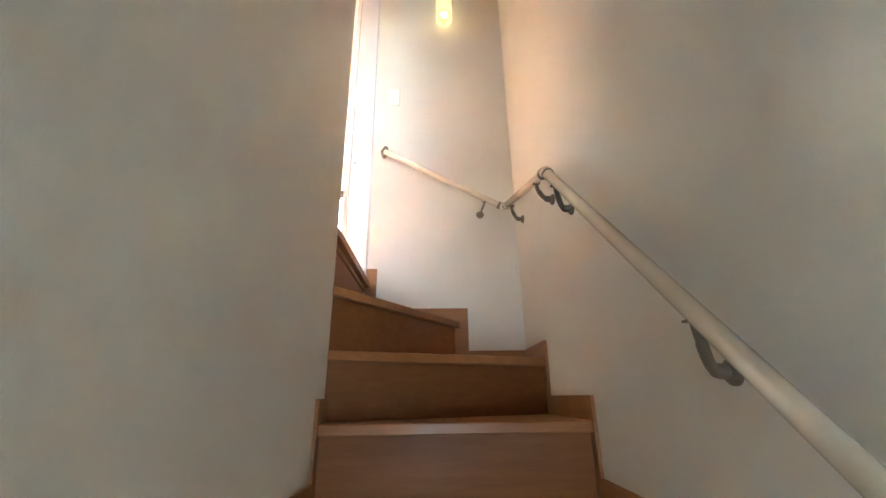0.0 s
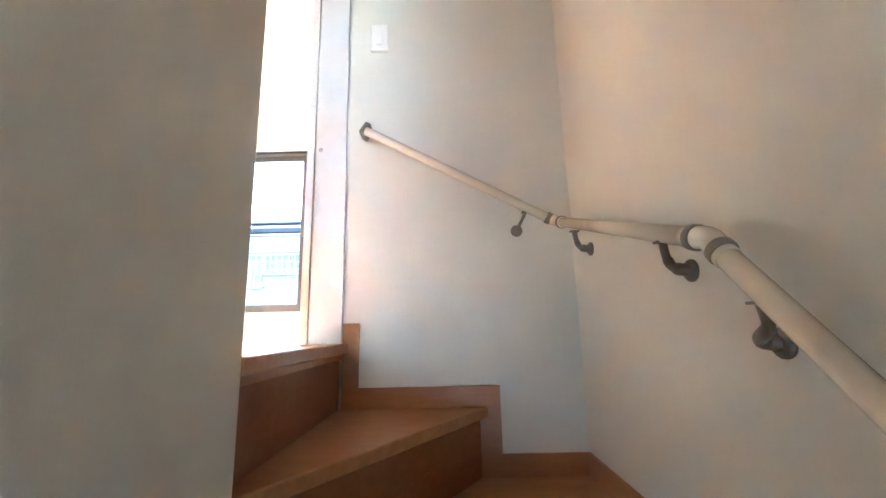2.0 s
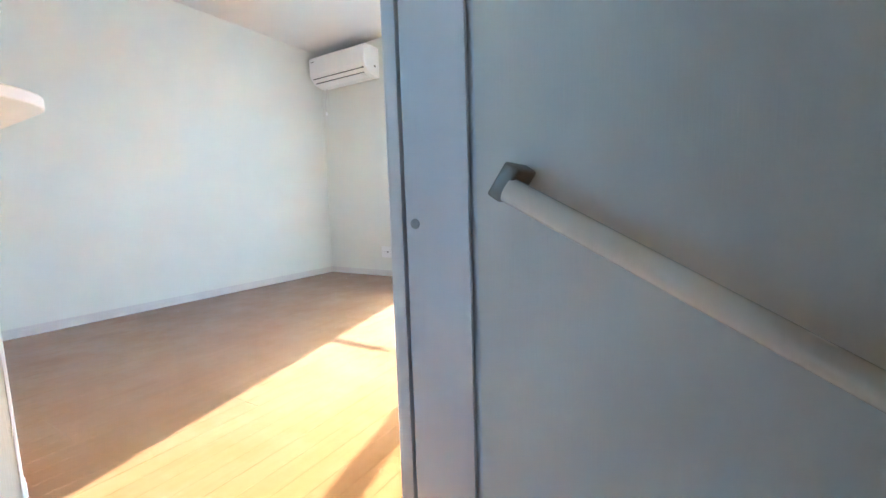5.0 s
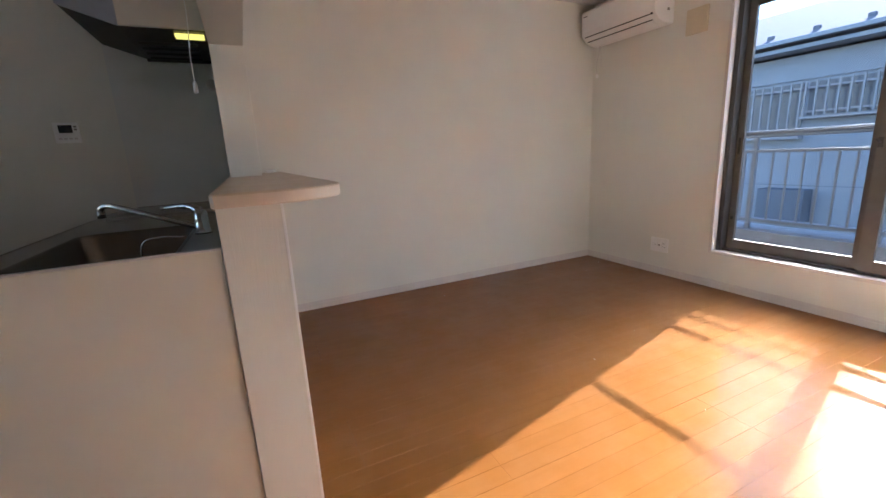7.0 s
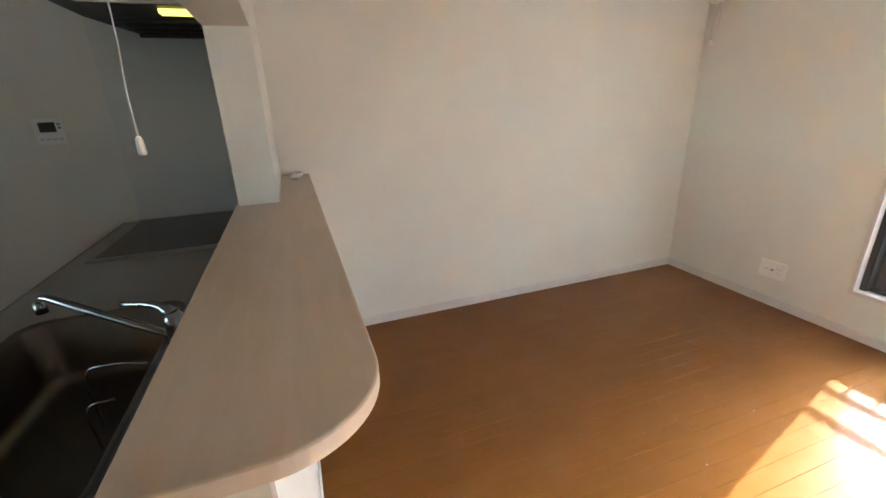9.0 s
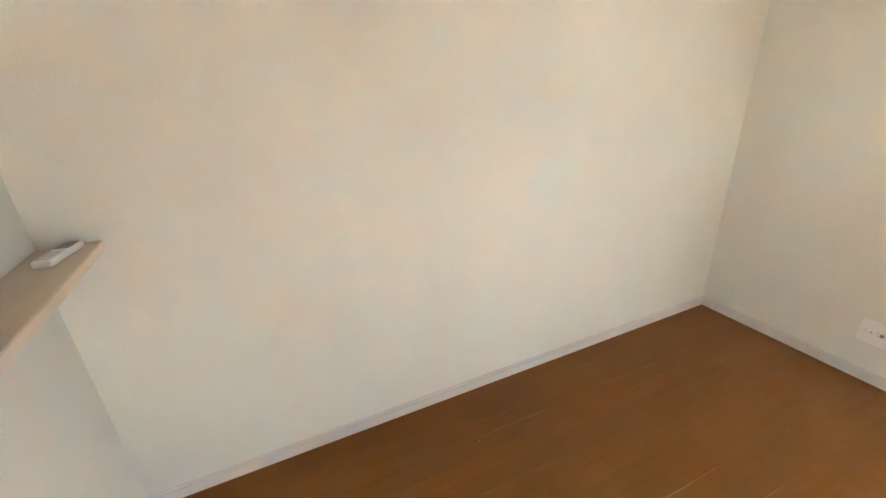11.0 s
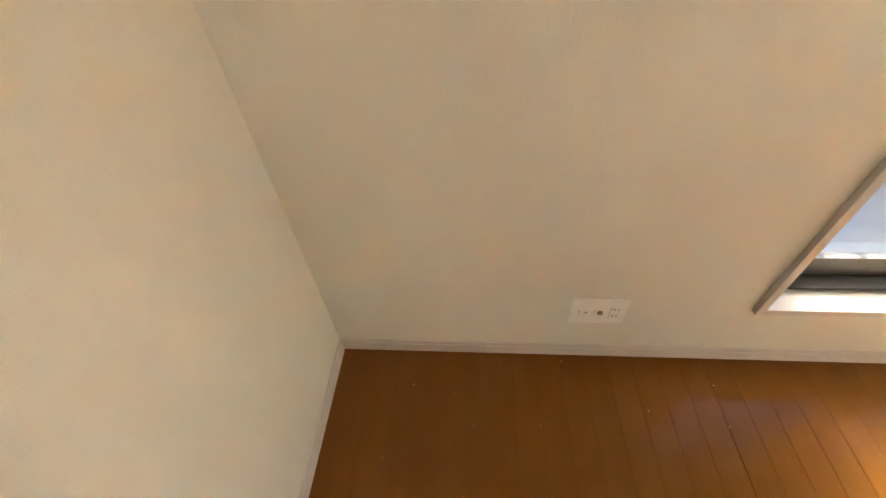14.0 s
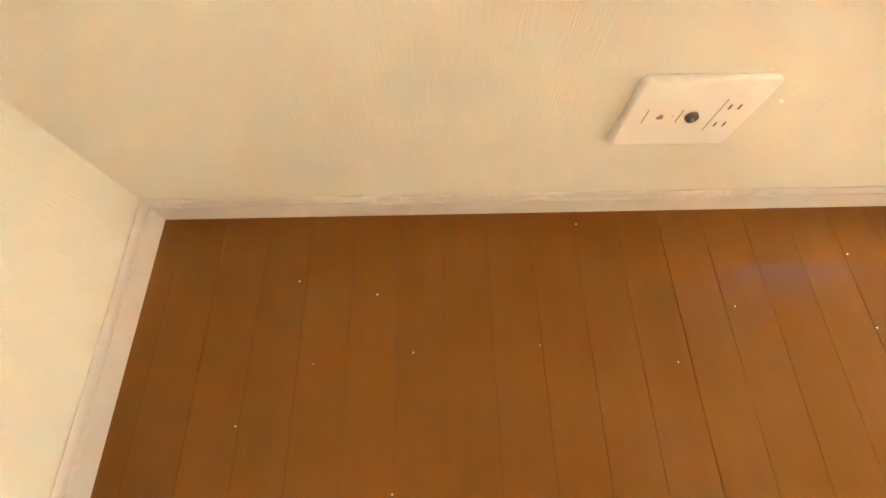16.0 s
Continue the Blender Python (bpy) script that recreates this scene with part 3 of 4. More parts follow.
def baseboard(axis, a, b, face, sign, mitre=False):
    """A skirting with a grooved, rounded top, in front of a wall face; mitred where it meets the room's corner."""
    prof = [(0.0004, 0), (0.009, 0), (0.009, BB - 0.021), (0.0085, BB - 0.0195), (0.0048, BB - 0.0190), (0.0048, BB - 0.0172),
            (0.0072, BB - 0.0165), (0.0078, BB - 0.008), (0.0062, BB - 0.002), (0.004, BB), (0.0016, BB - 0.0008), (0.0004, BB - 0.004)]
    bm = bmesh.new()
    pts = [(face + sign * u, v) for u, v in prof]
    extrude_poly(bm, pts, axis, a, b)
    for v in bm.verts:
        if mitre and axis == "x" and v.co.x < WX + 0.01:
            v.co.x = WX + (WY - v.co.y) + 0.0003
        if mitre and axis == "y" and v.co.y > WY - 0.02:
            v.co.y = WY - (v.co.x - WX) - 0.0003
    return tagged(part("baseboard", bm, M_TRIM), "white moulded skirting board along the wall", "baseboard", kind="structure")


baseboard("x", WX, RX, WY, -1, True)
baseboard("y", -3.205, WY - 0.0075, WX, 1, True)
baseboard("x", WX + 0.0095, 2.132, -3.208, 1)
baseboard("y", END_Y + 0.06, WY - 0.0095, RX, -1)

# ---------------------------------------------------------------- kitchen peninsula: low wall, post, hanging wall
LW0, LW1, LWX = -3.365, -3.208, 2.142
structure("wall_low", bevel_all(boxes((WX, LW0, 0, LWX, LW1, 1.068)), 0.002), M_WALL, "low cream wallpaper wall under the counter")
structure("wall_corner_bead", bevel_all(boxes((LWX - 0.005, LW1 - 0.005, 0.0, LWX + 0.0025, LW1 + 0.0025, 1.068)), 0.0009), M_PLASTIC, "thin white corner bead on the low wall")
structure("wall_post", bevel_all(boxes((WX, LW0 + 0.01, 1.1045, 0.766, LW1 + 0.012, 1.772)), 0.002), M_WALL, "cream wallpaper wall end standing on the counter")
structure("wall_hanging", bevel_all(boxes((WX, LW0 + 0.01, 1.772, SL - 0.12, LW1 + 0.012, CEIL)), 0.002), M_WALL, "cream wallpaper wall hanging from the ceiling")

bar = thing("bar_counter", "pale beige laminate bar counter with a rounded end", "counter", at=(1.1, -3.2, 1.069))
poly = [(WX, LW0 - 0.004), (2.205, LW0 - 0.004), (2.212, LW0 + 0.004)]
BX1, BY1, BR = 2.212, -3.038, 0.165
poly += [(BX1 - BR + BR * math.cos(a), BY1 - BR + BR * math.sin(a)) for a in [radians(6 * k) for k in range(16)]]
poly += [(WX, BY1)]
def slab(z0, z1, bev):
    bm = bmesh.new()
    extrude_poly(bm, poly, "z", z0, z1)
    bmesh.ops.recalc_face_normals(bm, faces=bm.faces)
    es = [e for e in bm.edges if abs(e.verts[0].co.z - e.verts[1].co.z) < 1e-5 and abs(e.verts[0].co.z - (z1 if bev > 0.002 and z1 > 1.1 else z0)) < 1e-5]
    bmesh.ops.bevel(bm, geom=es, offset=bev, segments=3, profile=0.5, affect="EDGES")
    bmesh.ops.translate(bm, vec=-Vector(bar.location), verts=bm.verts)
    return bm


part("core", slab(1.069, 1.0985, 0.006), M_EDGE, bar, "pale rounded counter edge")
part("countertop", slab(1.0986, 1.104, 0.0042), M_BAR, bar, "beige laminate counter top")

# ---------------------------------------------------------------- things on and round the counter
remote = thing("remote_control", "white air conditioner remote lying on the bar counter", "remote control", at=(0.10, -3.107, 1.104))
remote.rotation_euler = (0, 0, radians(-12))
bm = bmesh.new()
box(bm, -0.078, -0.024, 0.0, 0.078, 0.024, 0.020, 0.006, 3)
part("case", bm, M_PLASTIC, remote)
bm = boxes((-0.070, -0.018, 0.0196, -0.015, 0.018, 0.0206))
part("display", bm, M_GREY, remote, "small grey display")
for i in range(3):
    for j in range(2):
        bm = bmesh.new()
        box(bm, 0.005 + i * 0.024, -0.016 + j * 0.018, 0.0195, 0.021 + i * 0.024, -0.004 + j * 0.018, 0.0212, 0.0008)
        part("button", bm, M_TRIM, remote)


def wall_plate(name, label, category, at, turn, w, h, modules):
    """A wall plate that faces -y before the turn; modules are functions that add parts to it."""
    ob = thing(name, label, category, at=at)
    ob.rotation_euler = (0, 0, radians(turn))
    bm = bmesh.new()
    box(bm, -w / 2, -0.0095, -h / 2, w / 2, 0.0, h / 2, 0.0)
    bmesh.ops.bevel(bm, geom=[e for e in bm.edges if abs(e.verts[0].co.y - e.verts[1].co.y) > 0.004], offset=0.010, segments=4, profile=0.5, affect="EDGES")
    bmesh.ops.bevel(bm, geom=[e for e in bm.edges if e.verts[0].co.y < -0.009 and e.verts[1].co.y < -0.009], offset=0.007, segments=4, profile=0.6, affect="EDGES")
    part("plate", bm, M_PLASTIC, ob, "", True)
    for m in modules:
        m(ob)
    return ob


def slot_pair(x, z):
    def add(ob):
        bm = bmesh.new()
        box(bm, x - 0.0125, -0.0102, z - 0.0075, x + 0.0125, -0.0090, z + 0.0075, 0.0006)
        s = part("socket", bm, M_PLASTIC, ob)
        for dx in (-0.0062, 0.0062):
            part("slot", boxes((x + dx - 0.0012, -0.01045, z - 0.0042, x + dx + 0.0012, -0.0100, z + 0.0042)), M_DARK, s)
    return add


def aerial(x, z):
    def add(ob):
        bm = bmesh.new()
        tube(bm, [(x, -0.0092, z), (x, -0.0150, z), (x, -0.0152, z)], [0.0084, 0.0078, 0.006], 18)
        a = part("aerial_socket", bm, M_BRACKET, ob, "grey round aerial socket", True)
        bm = bmesh.new()
        tube(bm, [(x, -0.0150, z), (x, -0.0175, z)], [0.0022, 0.002], 12)
        part("pin", bm, M_ALU, a, "", True)
    return add


def jack(x, z):
    def add(ob):
        part("jack", boxes((x - 0.004, -0.0100, z - 0.004, x + 0.004, -0.0092, z + 0.001), (x - 0.002, -0.0100, z + 0.001, x + 0.002, -0.0092, z + 0.004)), M_GREY, ob, "grey telephone jack")
    return add


def seam(x0, z0, x1, z1):
    def add(ob):
        part("seam", boxes((x0, -0.00985, z0, x1, -0.0093, z1)), M_BRACKET, ob)
    return add


PX = (0.7695 + 0.9415) / 2
wall_plate("wall_outlet", "white three-gang wall plate with telephone, aerial and power sockets", "wall outlet", (PX, WY, 0.267), 0, 0.171, 0.126, [
    seam(-0.058, -0.012, -0.0569, 0.012), jack(-0.037, -0.001), seam(-0.0215, -0.001, -0.0199, 0.001),
    seam(-0.0125, -0.012, -0.0114, 0.012), aerial(0.004, 0.0),
    seam(0.0345, -0.030, 0.0354, 0.030), slot_pair(0.051, 0.0165), slot_pair(0.051, -0.0165)])
wall_plate("wall_outlet", "white wall outlet low on the counter wall", "wall outlet", (0.276, LW1, 0.236), 180, 0.071, 0.121, [slot_pair(0, 0.0165), slot_pair(0, -0.0165)])

# water heater controller on the back wall
ctl = thing("heater_controller", "white water heater controller with a dark screen", "wall controller", at=(WX + 0.0005, -4.212, 1.412))
bm = bmesh.new()
box(bm, 0, -0.061, -0.060, 0.017, 0.061, 0.060, 0.005, 3)
part("case", bm, M_PLASTIC, ctl)
part("screen", bevel_all(boxes((0.0165, -0.036, -0.002, 0.0185, 0.030, 0.044)), 0.0008), M_SCREEN, ctl, "dark display screen")
for i in range(4):
    bm = bmesh.new()
    box(bm, 0.0165, -0.044 + i * 0.025, -0.040, 0.0195, -0.027 + i * 0.025, -0.030, 0.001)
    part("button", bm, M_TRIM, ctl)
for z in (0.034, 0.018):
    bm = bmesh.new()
    box(bm, 0.0165, 0.038, z - 0.005, 0.0195, 0.052, z + 0.005, 0.001)
    part("button", bm, M_GREY, ctl)

# ---------------------------------------------------------------- kitchen unit
WT = 0.925
K0, K1 = LW0 - 0.0005, -4.02
unit = thing("sink_cabinet", "cream kitchen sink cabinet with closed doors", "kitchen cabinet", at=(1.07, -3.7, 0))
ub = Vector(unit.location)


def local(bm, base):
    bmesh.ops.translate(bm, vec=-base, verts=bm.verts)
    return bm


part("end_panel", local(bevel_all(boxes((2.108, K1 + 0.01, 0.0, 2.128, K0 - 0.0015, 0.958)), 0.0015), ub), M_CAB, unit)
part("edge_strip", local(boxes((2.107, K1 + 0.01, 0.9585, 2.129, K0 - 0.0015, 0.9625)), ub), M_TRIM, unit, "white edge strip")
part("body", local(boxes((0.0, K1 + 0.04, 0.10, 2.106, K0 - 0.0015, 0.70)), ub), M_CAB, unit)
part("kickboard", local(boxes((0.0, K1 + 0.08, 0.0, 2.106, K1 + 0.10, 0.10)), ub), M_DARK, unit)
for i in range(4):
    d = part("cabinet_door", local(bevel_all(boxes((0.01 + 0.525 * i, K1 + 0.02, 0.11, 0.525 + 0.525 * i, K1 + 0.039, WT - 0.06)), 0.002), ub), M_CAB, unit)
    part("handle", local(bevel_all(boxes((0.20 + 0.525 * i, K1 + 0.0, WT - 0.10, 0.34 + 0.525 * i, K1 + 0.018, WT - 0.085)), 0.003), ub), M_ALU, d)

# stainless worktop with a pressed basin
SX0, SX1, SY0, SY1, SD = 1.25, 2.02, -3.895, -3.50, 0.19
top = thing("kitchen_worktop", "stainless steel worktop with a deep sink basin", "worktop", at=(1.05, -3.7, WT))
tb = Vector(top.location)
bm = bmesh.new()
ring_lo, ring_hi = [], []
for z, store in ((WT - 0.035, ring_lo), (WT, ring_hi)):
    for x0, y0, x1, y1 in ((0.0, K1, 2.106, K0), (SX0, SY0, SX1, SY1)):
        store.append([bm.verts.new((x, y, z)) for x, y in ((x0, y0), (x1, y0), (x1, y1), (x0, y1))])
for store in (ring_lo, ring_hi):
    for i in range(4):
        j = (i + 1) % 4
        bm.faces.new((store[0][i], store[0][j], store[1][j], store[1][i]))
for k in range(2):
    for i in range(4):
        j = (i + 1) % 4
        bm.faces.new((ring_lo[k][i], ring_lo[k][j], ring_hi[k][j], ring_hi[k][i]))
part("surface", local(bm, tb), M_STEEL, top)


def rounded_rect(x0, y0, x1, y1, r, n=6):
    pts = []
    for cx, cy, a0 in ((x1 - r, y1 - r, 0), (x0 + r, y1 - r, 90), (x0 + r, y0 + r, 180), (x1 - r, y0 + r, 270)):
        pts += [(cx + r * math.cos(radians(a0 + 90 * k / n)), cy + r * math.sin(radians(a0 + 90 * k / n))) for k in range(n + 1)]
    return pts


bm = bmesh.new()
loops = []
for inset, dz, r in ((-0.012, 0.004, 0.07), (0.0, 0.004, 0.06), (0.006, -0.004, 0.06), (0.014, -SD + 0.03, 0.06), (0.024, -SD + 0.008, 0.055), (0.05, -SD, 0.04)):
    loops.append([bm.verts.new((x, y, WT + dz)) for x, y in rounded_rect(SX0 + inset, SY0 + inset, SX1 - inset, SY1 - inset, r)])
for a, b in zip(loops, loops[1:]):
    for i in range(len(a)):
        bm.faces.new((a[i], a[(i + 1) % len(a)], b[(i + 1) % len(a)], b[i]))
bm.faces.new(loops[-1])
part("basin", local(bm, tb), M_STEEL_SHADED, top, "deep stainless sink basin", True)
bm = bmesh.new()
tube(bm, [(1.86, -3.62, WT - SD + 0.001), (1.86, -3.62, WT - SD + 0.004)], [0.055, 0.05], 24)
part("drain", local(bm, tb), M_DARK, top, "dark rubber drain cover", True)
part("front_lip", local(bevel_all(boxes((0.0, K1 - 0.006, WT - 0.04, 2.106, K1, WT + 0.004)), 0.002), tb), M_STEEL, top)

rack = thing("sink_rack", "bent wire rack hanging inside the sink", "wire rack", at=(1.63, -3.60, WT - 0.17))
rb = Vector(rack.location)
for pts in ([(1.74, -3.66, WT - 0.17), (1.74, -3.66, WT - 0.02), (1.76, -3.60, WT + 0.01), (1.78, -3.52, WT + 0.006)],
            [(1.82, -3.64, WT - 0.17), (1.82, -3.64, WT - 0.06), (1.83, -3.58, WT - 0.04)],
            [(1.70, -3.56, WT - 0.08), (1.76, -3.535, WT - 0.05), (1.80, -3.54, WT - 0.10), (1.86, -3.53, WT - 0.055), (1.88, -3.54, WT - 0.11)],
            [(1.68, -3.545, WT - 0.10), (1.80, -3.53, WT - 0.085), (1.92, -3.54, WT - 0.10)],
            [(1.86, -3.60, WT - 0.17), (1.90, -3.56, WT - 0.12), (1.92, -3.54, WT - 0.10)]):
    bm = bmesh.new()
    tube(bm, smooth_path([(x - 0.17, y + 0.012, z) for x, y, z in pts], 6), 0.0028, 8)
    part("wire", local(bm, rb), M_WIRE, rack, "", True)

tap = thing("kitchen_tap", "chrome single-lever mixer tap with a swung-out spout", "tap", at=(1.53, -3.455, WT))
fb = Vector(tap.location)
bm = bmesh.new()
tube(bm, [(1.53, -3.455, WT), (1.53, -3.455, WT + 0.008), (1.53, -3.455, WT + 0.012), (1.53, -3.455, WT + 0.050), (1.53, -3.455, WT + 0.078), (1.53, -3.455, WT + 0.090)],
     [0.030, 0.029, 0.024, 0.024, 0.023, 0.014], 22)
part("body", local(bm, fb), M_CHROME, tap, "", True)
bm = bmesh.new()
tube(bm, smooth_path([(1.53, -3.462, WT + 0.022), (1.50, -3.53, WT + 0.046), (1.405, -3.715, WT + 0.108), (1.375, -3.765, WT + 0.120), (1.360, -3.790, WT + 0.110), (1.358, -3.792, WT + 0.100)], 6), 0.0105, 16)
sp = part("spout", local(bm, fb), M_CHROME, tap, "", True)
bm = bmesh.new()
tube(bm, [(1.358, -3.792, WT + 0.104), (1.358, -3.792, WT + 0.074)], [0.0135, 0.0135], 18)
part("aerator", local(bm, fb), M_CHROME, sp, "", True)
bm = bmesh.new()
tube(bm, smooth_path([(1.53, -3.455, WT + 0.085), (1.50, -3.50, WT + 0.104), (1.45, -3.585, WT + 0.100)], 5), [0.015] * 3 + [0.010] * 4 + [0.007] * 4, 14)
part("lever", local(bm, fb), M_CHROME, tap, "", True)

cook = thing("cooktop", "black glass cooktop with a steel rim", "cooktop", at=(0.37, -3.68, WT))
cb = Vector(cook.location)
part("glass_plate", local(bevel_all(boxes((0.05, -3.93, WT, 0.69, -3.44, WT + 0.010)), 0.003), cb), M_COOK, cook)
for r in ((0.03, -3.95, WT, 0.049, -3.42, WT + 0.013), (0.691, -3.95, WT, 0.71, -3.42, WT + 0.013), (0.05, -3.95, WT, 0.69, -3.931, WT + 0.013), (0.05, -3.439, WT, 0.69, -3.42, WT + 0.013)):
    part("rim", local(bevel_all(boxes(r), 0.002), cb), M_STEEL, cook)
for i in range(6):
    part("exhaust_slat", local(boxes((0.10 + i * 0.09, -3.475, WT + 0.010, 0.16 + i * 0.09, -3.450, WT + 0.0135)), cb), M_DARK, cook)

# ---------------------------------------------------------------- hood
hood = thing("range_hood", "dark range hood with a cream side panel and a lit lamp", "range hood", at=(0.37, -3.65, 1.84))
hb = Vector(hood.location)
HZ = 1.84
HF = -3.945
part("side_panel", local(bevel_all(boxes((0.70, -3.725, HZ + 0.007, 0.722, -3.365, CEIL)), 0.002), hb), M_CAB, hood, "cream side panel")
bm = bmesh.new()
extrude_poly(bm, [(-3.727, HZ + 0.005), (HF, HZ + 0.08), (HF, HZ + 0.13), (-3.80, HZ + 0.40), (-3.80, CEIL), (-3.727, CEIL)], "x", 0.70, 0.722)
part("side_panel", local(bm, hb), M_HOODSIDE, hood, "grey slanted side panel")
bm = bmesh.new()
extrude_poly(bm, [(-3.727, HZ + 0.24), (HF + 0.02, HZ + 0.115), (HF, HZ + 0.08), (HF, HZ + 0.13), (-3.80, HZ + 0.40), (-3.80, CEIL), (-3.74, CEIL)], "x", 0.004, 0.699)
part("front_panel", local(bm, hb), M_HOODSIDE, hood, "grey front panel")
bm = bmesh.new()
extrude_poly(bm, [(-3.362, HZ + 0.005), (-3.727, HZ + 0.005), (HF + 0.004, HZ + 0.078), (HF + 0.006, HZ + 0.10), (-3.727, HZ + 0.03), (-3.362, HZ + 0.03)], "x", 0.004, 0.699)
part("underside", local(bm, hb), M_HOOD, hood, "dark sloping underside")
for i in range(4):
    part("filter_bar", local(boxes((0.06 + i * 0.12, -3.70, HZ - 0.008, 0.075 + i * 0.12, -3.42, HZ + 0.0045)), hb), M_HOOD, hood)
part("rim", local(boxes((0.004, -3.727, HZ - 0.010, 0.03, -3.362, HZ + 0.0045)), hb), M_HOOD, hood)
part("lamp", local(bevel_all(boxes((0.592, -3.505, HZ - 0.012, 0.648, -3.372, HZ + 0.0045)), 0.003), hb), M_HOODLAMP, hood, "glowing yellow hood lamp")
bm = bmesh.new()
tube(bm, [(0.0, -3.395, 1.70), (0.012, -3.395, 1.70)], [0.035, 0.03], 20)
tagged(part("wall_vent_cap", bm, M_TRIM, None, "", True), "small pale round cap on the kitchen wall", "vent cap")

# pull cord of the kitchen lamp
cord = thing("pull_cord", "white lamp pull cord with a small knob hanging from the ceiling", "pull cord", at=(1.661, -3.385, CEIL))
bm = bmesh.new()
pts = [(0.004 * math.sin(k * 0.9), 0.006 * math.sin(k * 1.3 + 1), -0.02 - k * 0.0794) for k in range(14)]
pts[0] = (0, 0, 0)
tube(bm, smooth_path(pts, 4), 0.0014, 6)
part("string", bm, M_PLASTIC, cord, "", True)
e = pts[-1]
bm = bmesh.new()
tube(bm, [(e[0], e[1], e[2] + 0.004), (e[0], e[1], e[2] - 0.003), (e[0], e[1], e[2] - 0.028), (e[0], e[1], e[2] - 0.032)], [0.003, 0.0065, 0.0075, 0.005], 12)
part("knob", bm, M_PLASTIC, cord, "", True)

# ---------------------------------------------------------------- air conditioner
ac = thing("air_conditioner", "white wall-mounted air conditioner above the outlet", "air conditioner", at=(0.44, WY, 2.08))
AX0, AX1, AZ0, AZ1, AD = 0.055, 0.845, 2.098, 2.388, 0.225
ab = Vector(ac.location)
prof = [(WY, AZ0), (WY - 0.09, AZ0), (WY - 0.165, AZ0 + 0.022), (WY - AD + 0.012, AZ0 + 0.075), (WY - AD, AZ0 + 0.11), (WY - AD, AZ1 - 0.02), (WY - AD + 0.02, AZ1), (WY, AZ1)]
bm = bmesh.new()
extrude_poly(bm, prof, "x", AX0, AX1)
bmesh.ops.recalc_face_normals(bm, faces=bm.faces)
bmesh.ops.bevel(bm, geom=[e for e in bm.edges if len(set(round(v.co.x, 4) for v in e.verts)) == 1 and e.verts[0].co.y < WY - 0.03], offset=0.010, segments=3, profile=0.5, affect="EDGES")
part("case", local(bm, ab), M_PLASTIC, ac)
bm = bmesh.new()
extrude_poly(bm, [(WY - 0.100, AZ0 + 0.0015), (WY - 0.164, AZ0 + 0.0205), (WY - 0.168, AZ0 + 0.018), (WY - 0.104, AZ0 - 0.003)], "x", AX0 + 0.05, AX1 - 0.06)
part("louvre", local(bm, ab), M_PLASTIC, ac)
for y, z in ((WY - 0.1715, AZ0 + 0.027), (WY - 0.2075, AZ0 + 0.064)):
    part("slot_line", local(boxes((AX0 + 0.04, y - 0.005, z - 0.003, AX1 - 0.055, y + 0.003, z + 0.003)), ab), M_DARK, ac, "dark air slot")
part("sensor", local(bevel_all(boxes((AX1 - 0.05, WY - 0.212, AZ0 + 0.06, AX1 - 0.03, WY - 0.195, AZ0 + 0.075)), 0.002), ab), M_DARK, ac)
part("mark", local(boxes((AX0 + 0.03, WY - AD - 0.001, AZ1 - 0.055, AX0 + 0.075, WY - AD + 0.001, AZ1 - 0.047)), ab), M_GREY, ac)
part("side_port", local(bevel_all(boxes((AX1 - 0.002, WY - 0.08, AZ0 + 0.09, AX1 + 0.003, WY - 0.055, AZ0 + 0.11)), 0.001), ab), M_GREY, ac)

acc = thing("earth_cord", "thin pale cord with a plug hanging below the air conditioner", "cord", at=(0.08, -0.02, 1.84))
ac2 = Vector(acc.location)
bm = bmesh.new()
tube(bm, smooth_path([(0.10, -0.02, 2.10), (0.095, -0.022, 2.03), (0.075, -0.026, 1.96), (0.072, -0.024, 1.90), (0.080, -0.022, 1.845)], 6), 0.003, 8)
part("cord", local(bm, ac2), M_TRIM, acc, "", True)
bm = bmesh.new()
tube(bm, [(0.080, -0.022, 1.850), (0.080, -0.022, 1.838), (0.080, -0.022, 1.820), (0.080, -0.022, 1.815)], [0.006, 0.012, 0.012, 0.006], 14)
part("plug", local(bm, ac2), M_PLASTIC, acc, "", True)
bm = bmesh.new()
tube(bm, smooth_path([(0.105, -0.018, 2.10), (0.115, -0.012, 2.0), (0.112, -0.010, 1.93), (0.110, 0.0, 1.915)], 5), 0.0025, 8)
part("cord", local(bm, ac2), M_TRIM, acc, "", True)

vent = thing("vent_cover", "square ivory ventilation cover on the wall", "vent", at=(1.06, WY, 2.055))
bm = bmesh.new()
box(bm, -0.084, -0.030, -0.092, 0.084, -0.008, 0.092, 0.006, 3)
part("cover", bm, M_IVORY, vent)
part("base", bevel_all(boxes((-0.076, -0.010, -0.084, 0.076, 0, 0.084)), 0.002), M_IVORY, vent)

# ---------------------------------------------------------------- outside: balcony, neighbour, ground
balcony = thing("balcony", "grey concrete balcony floor with a low kerb", "balcony", kind="structure")
part("slab", boxes((0.55, 0.158, -0.10, 4.4, 1.38, 0.10)), M_CONCRETE, balcony)
part("kerb", bevel_all(boxes((0.55, 1.00, 0.10, 4.4, 1.38, 0.305)), 0.006), M_CONCRETE, balcony)
railing = thing("balcony_railing", "white metal balcony railing with upright bars, backlit shade in its grey colour", "railing", at=(2.2, 1.1, 0.305))
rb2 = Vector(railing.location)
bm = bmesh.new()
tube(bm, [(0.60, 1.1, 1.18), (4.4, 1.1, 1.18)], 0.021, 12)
part("top_rail", local(bm, rb2), M_BACKLITPAINT, railing, "", True)
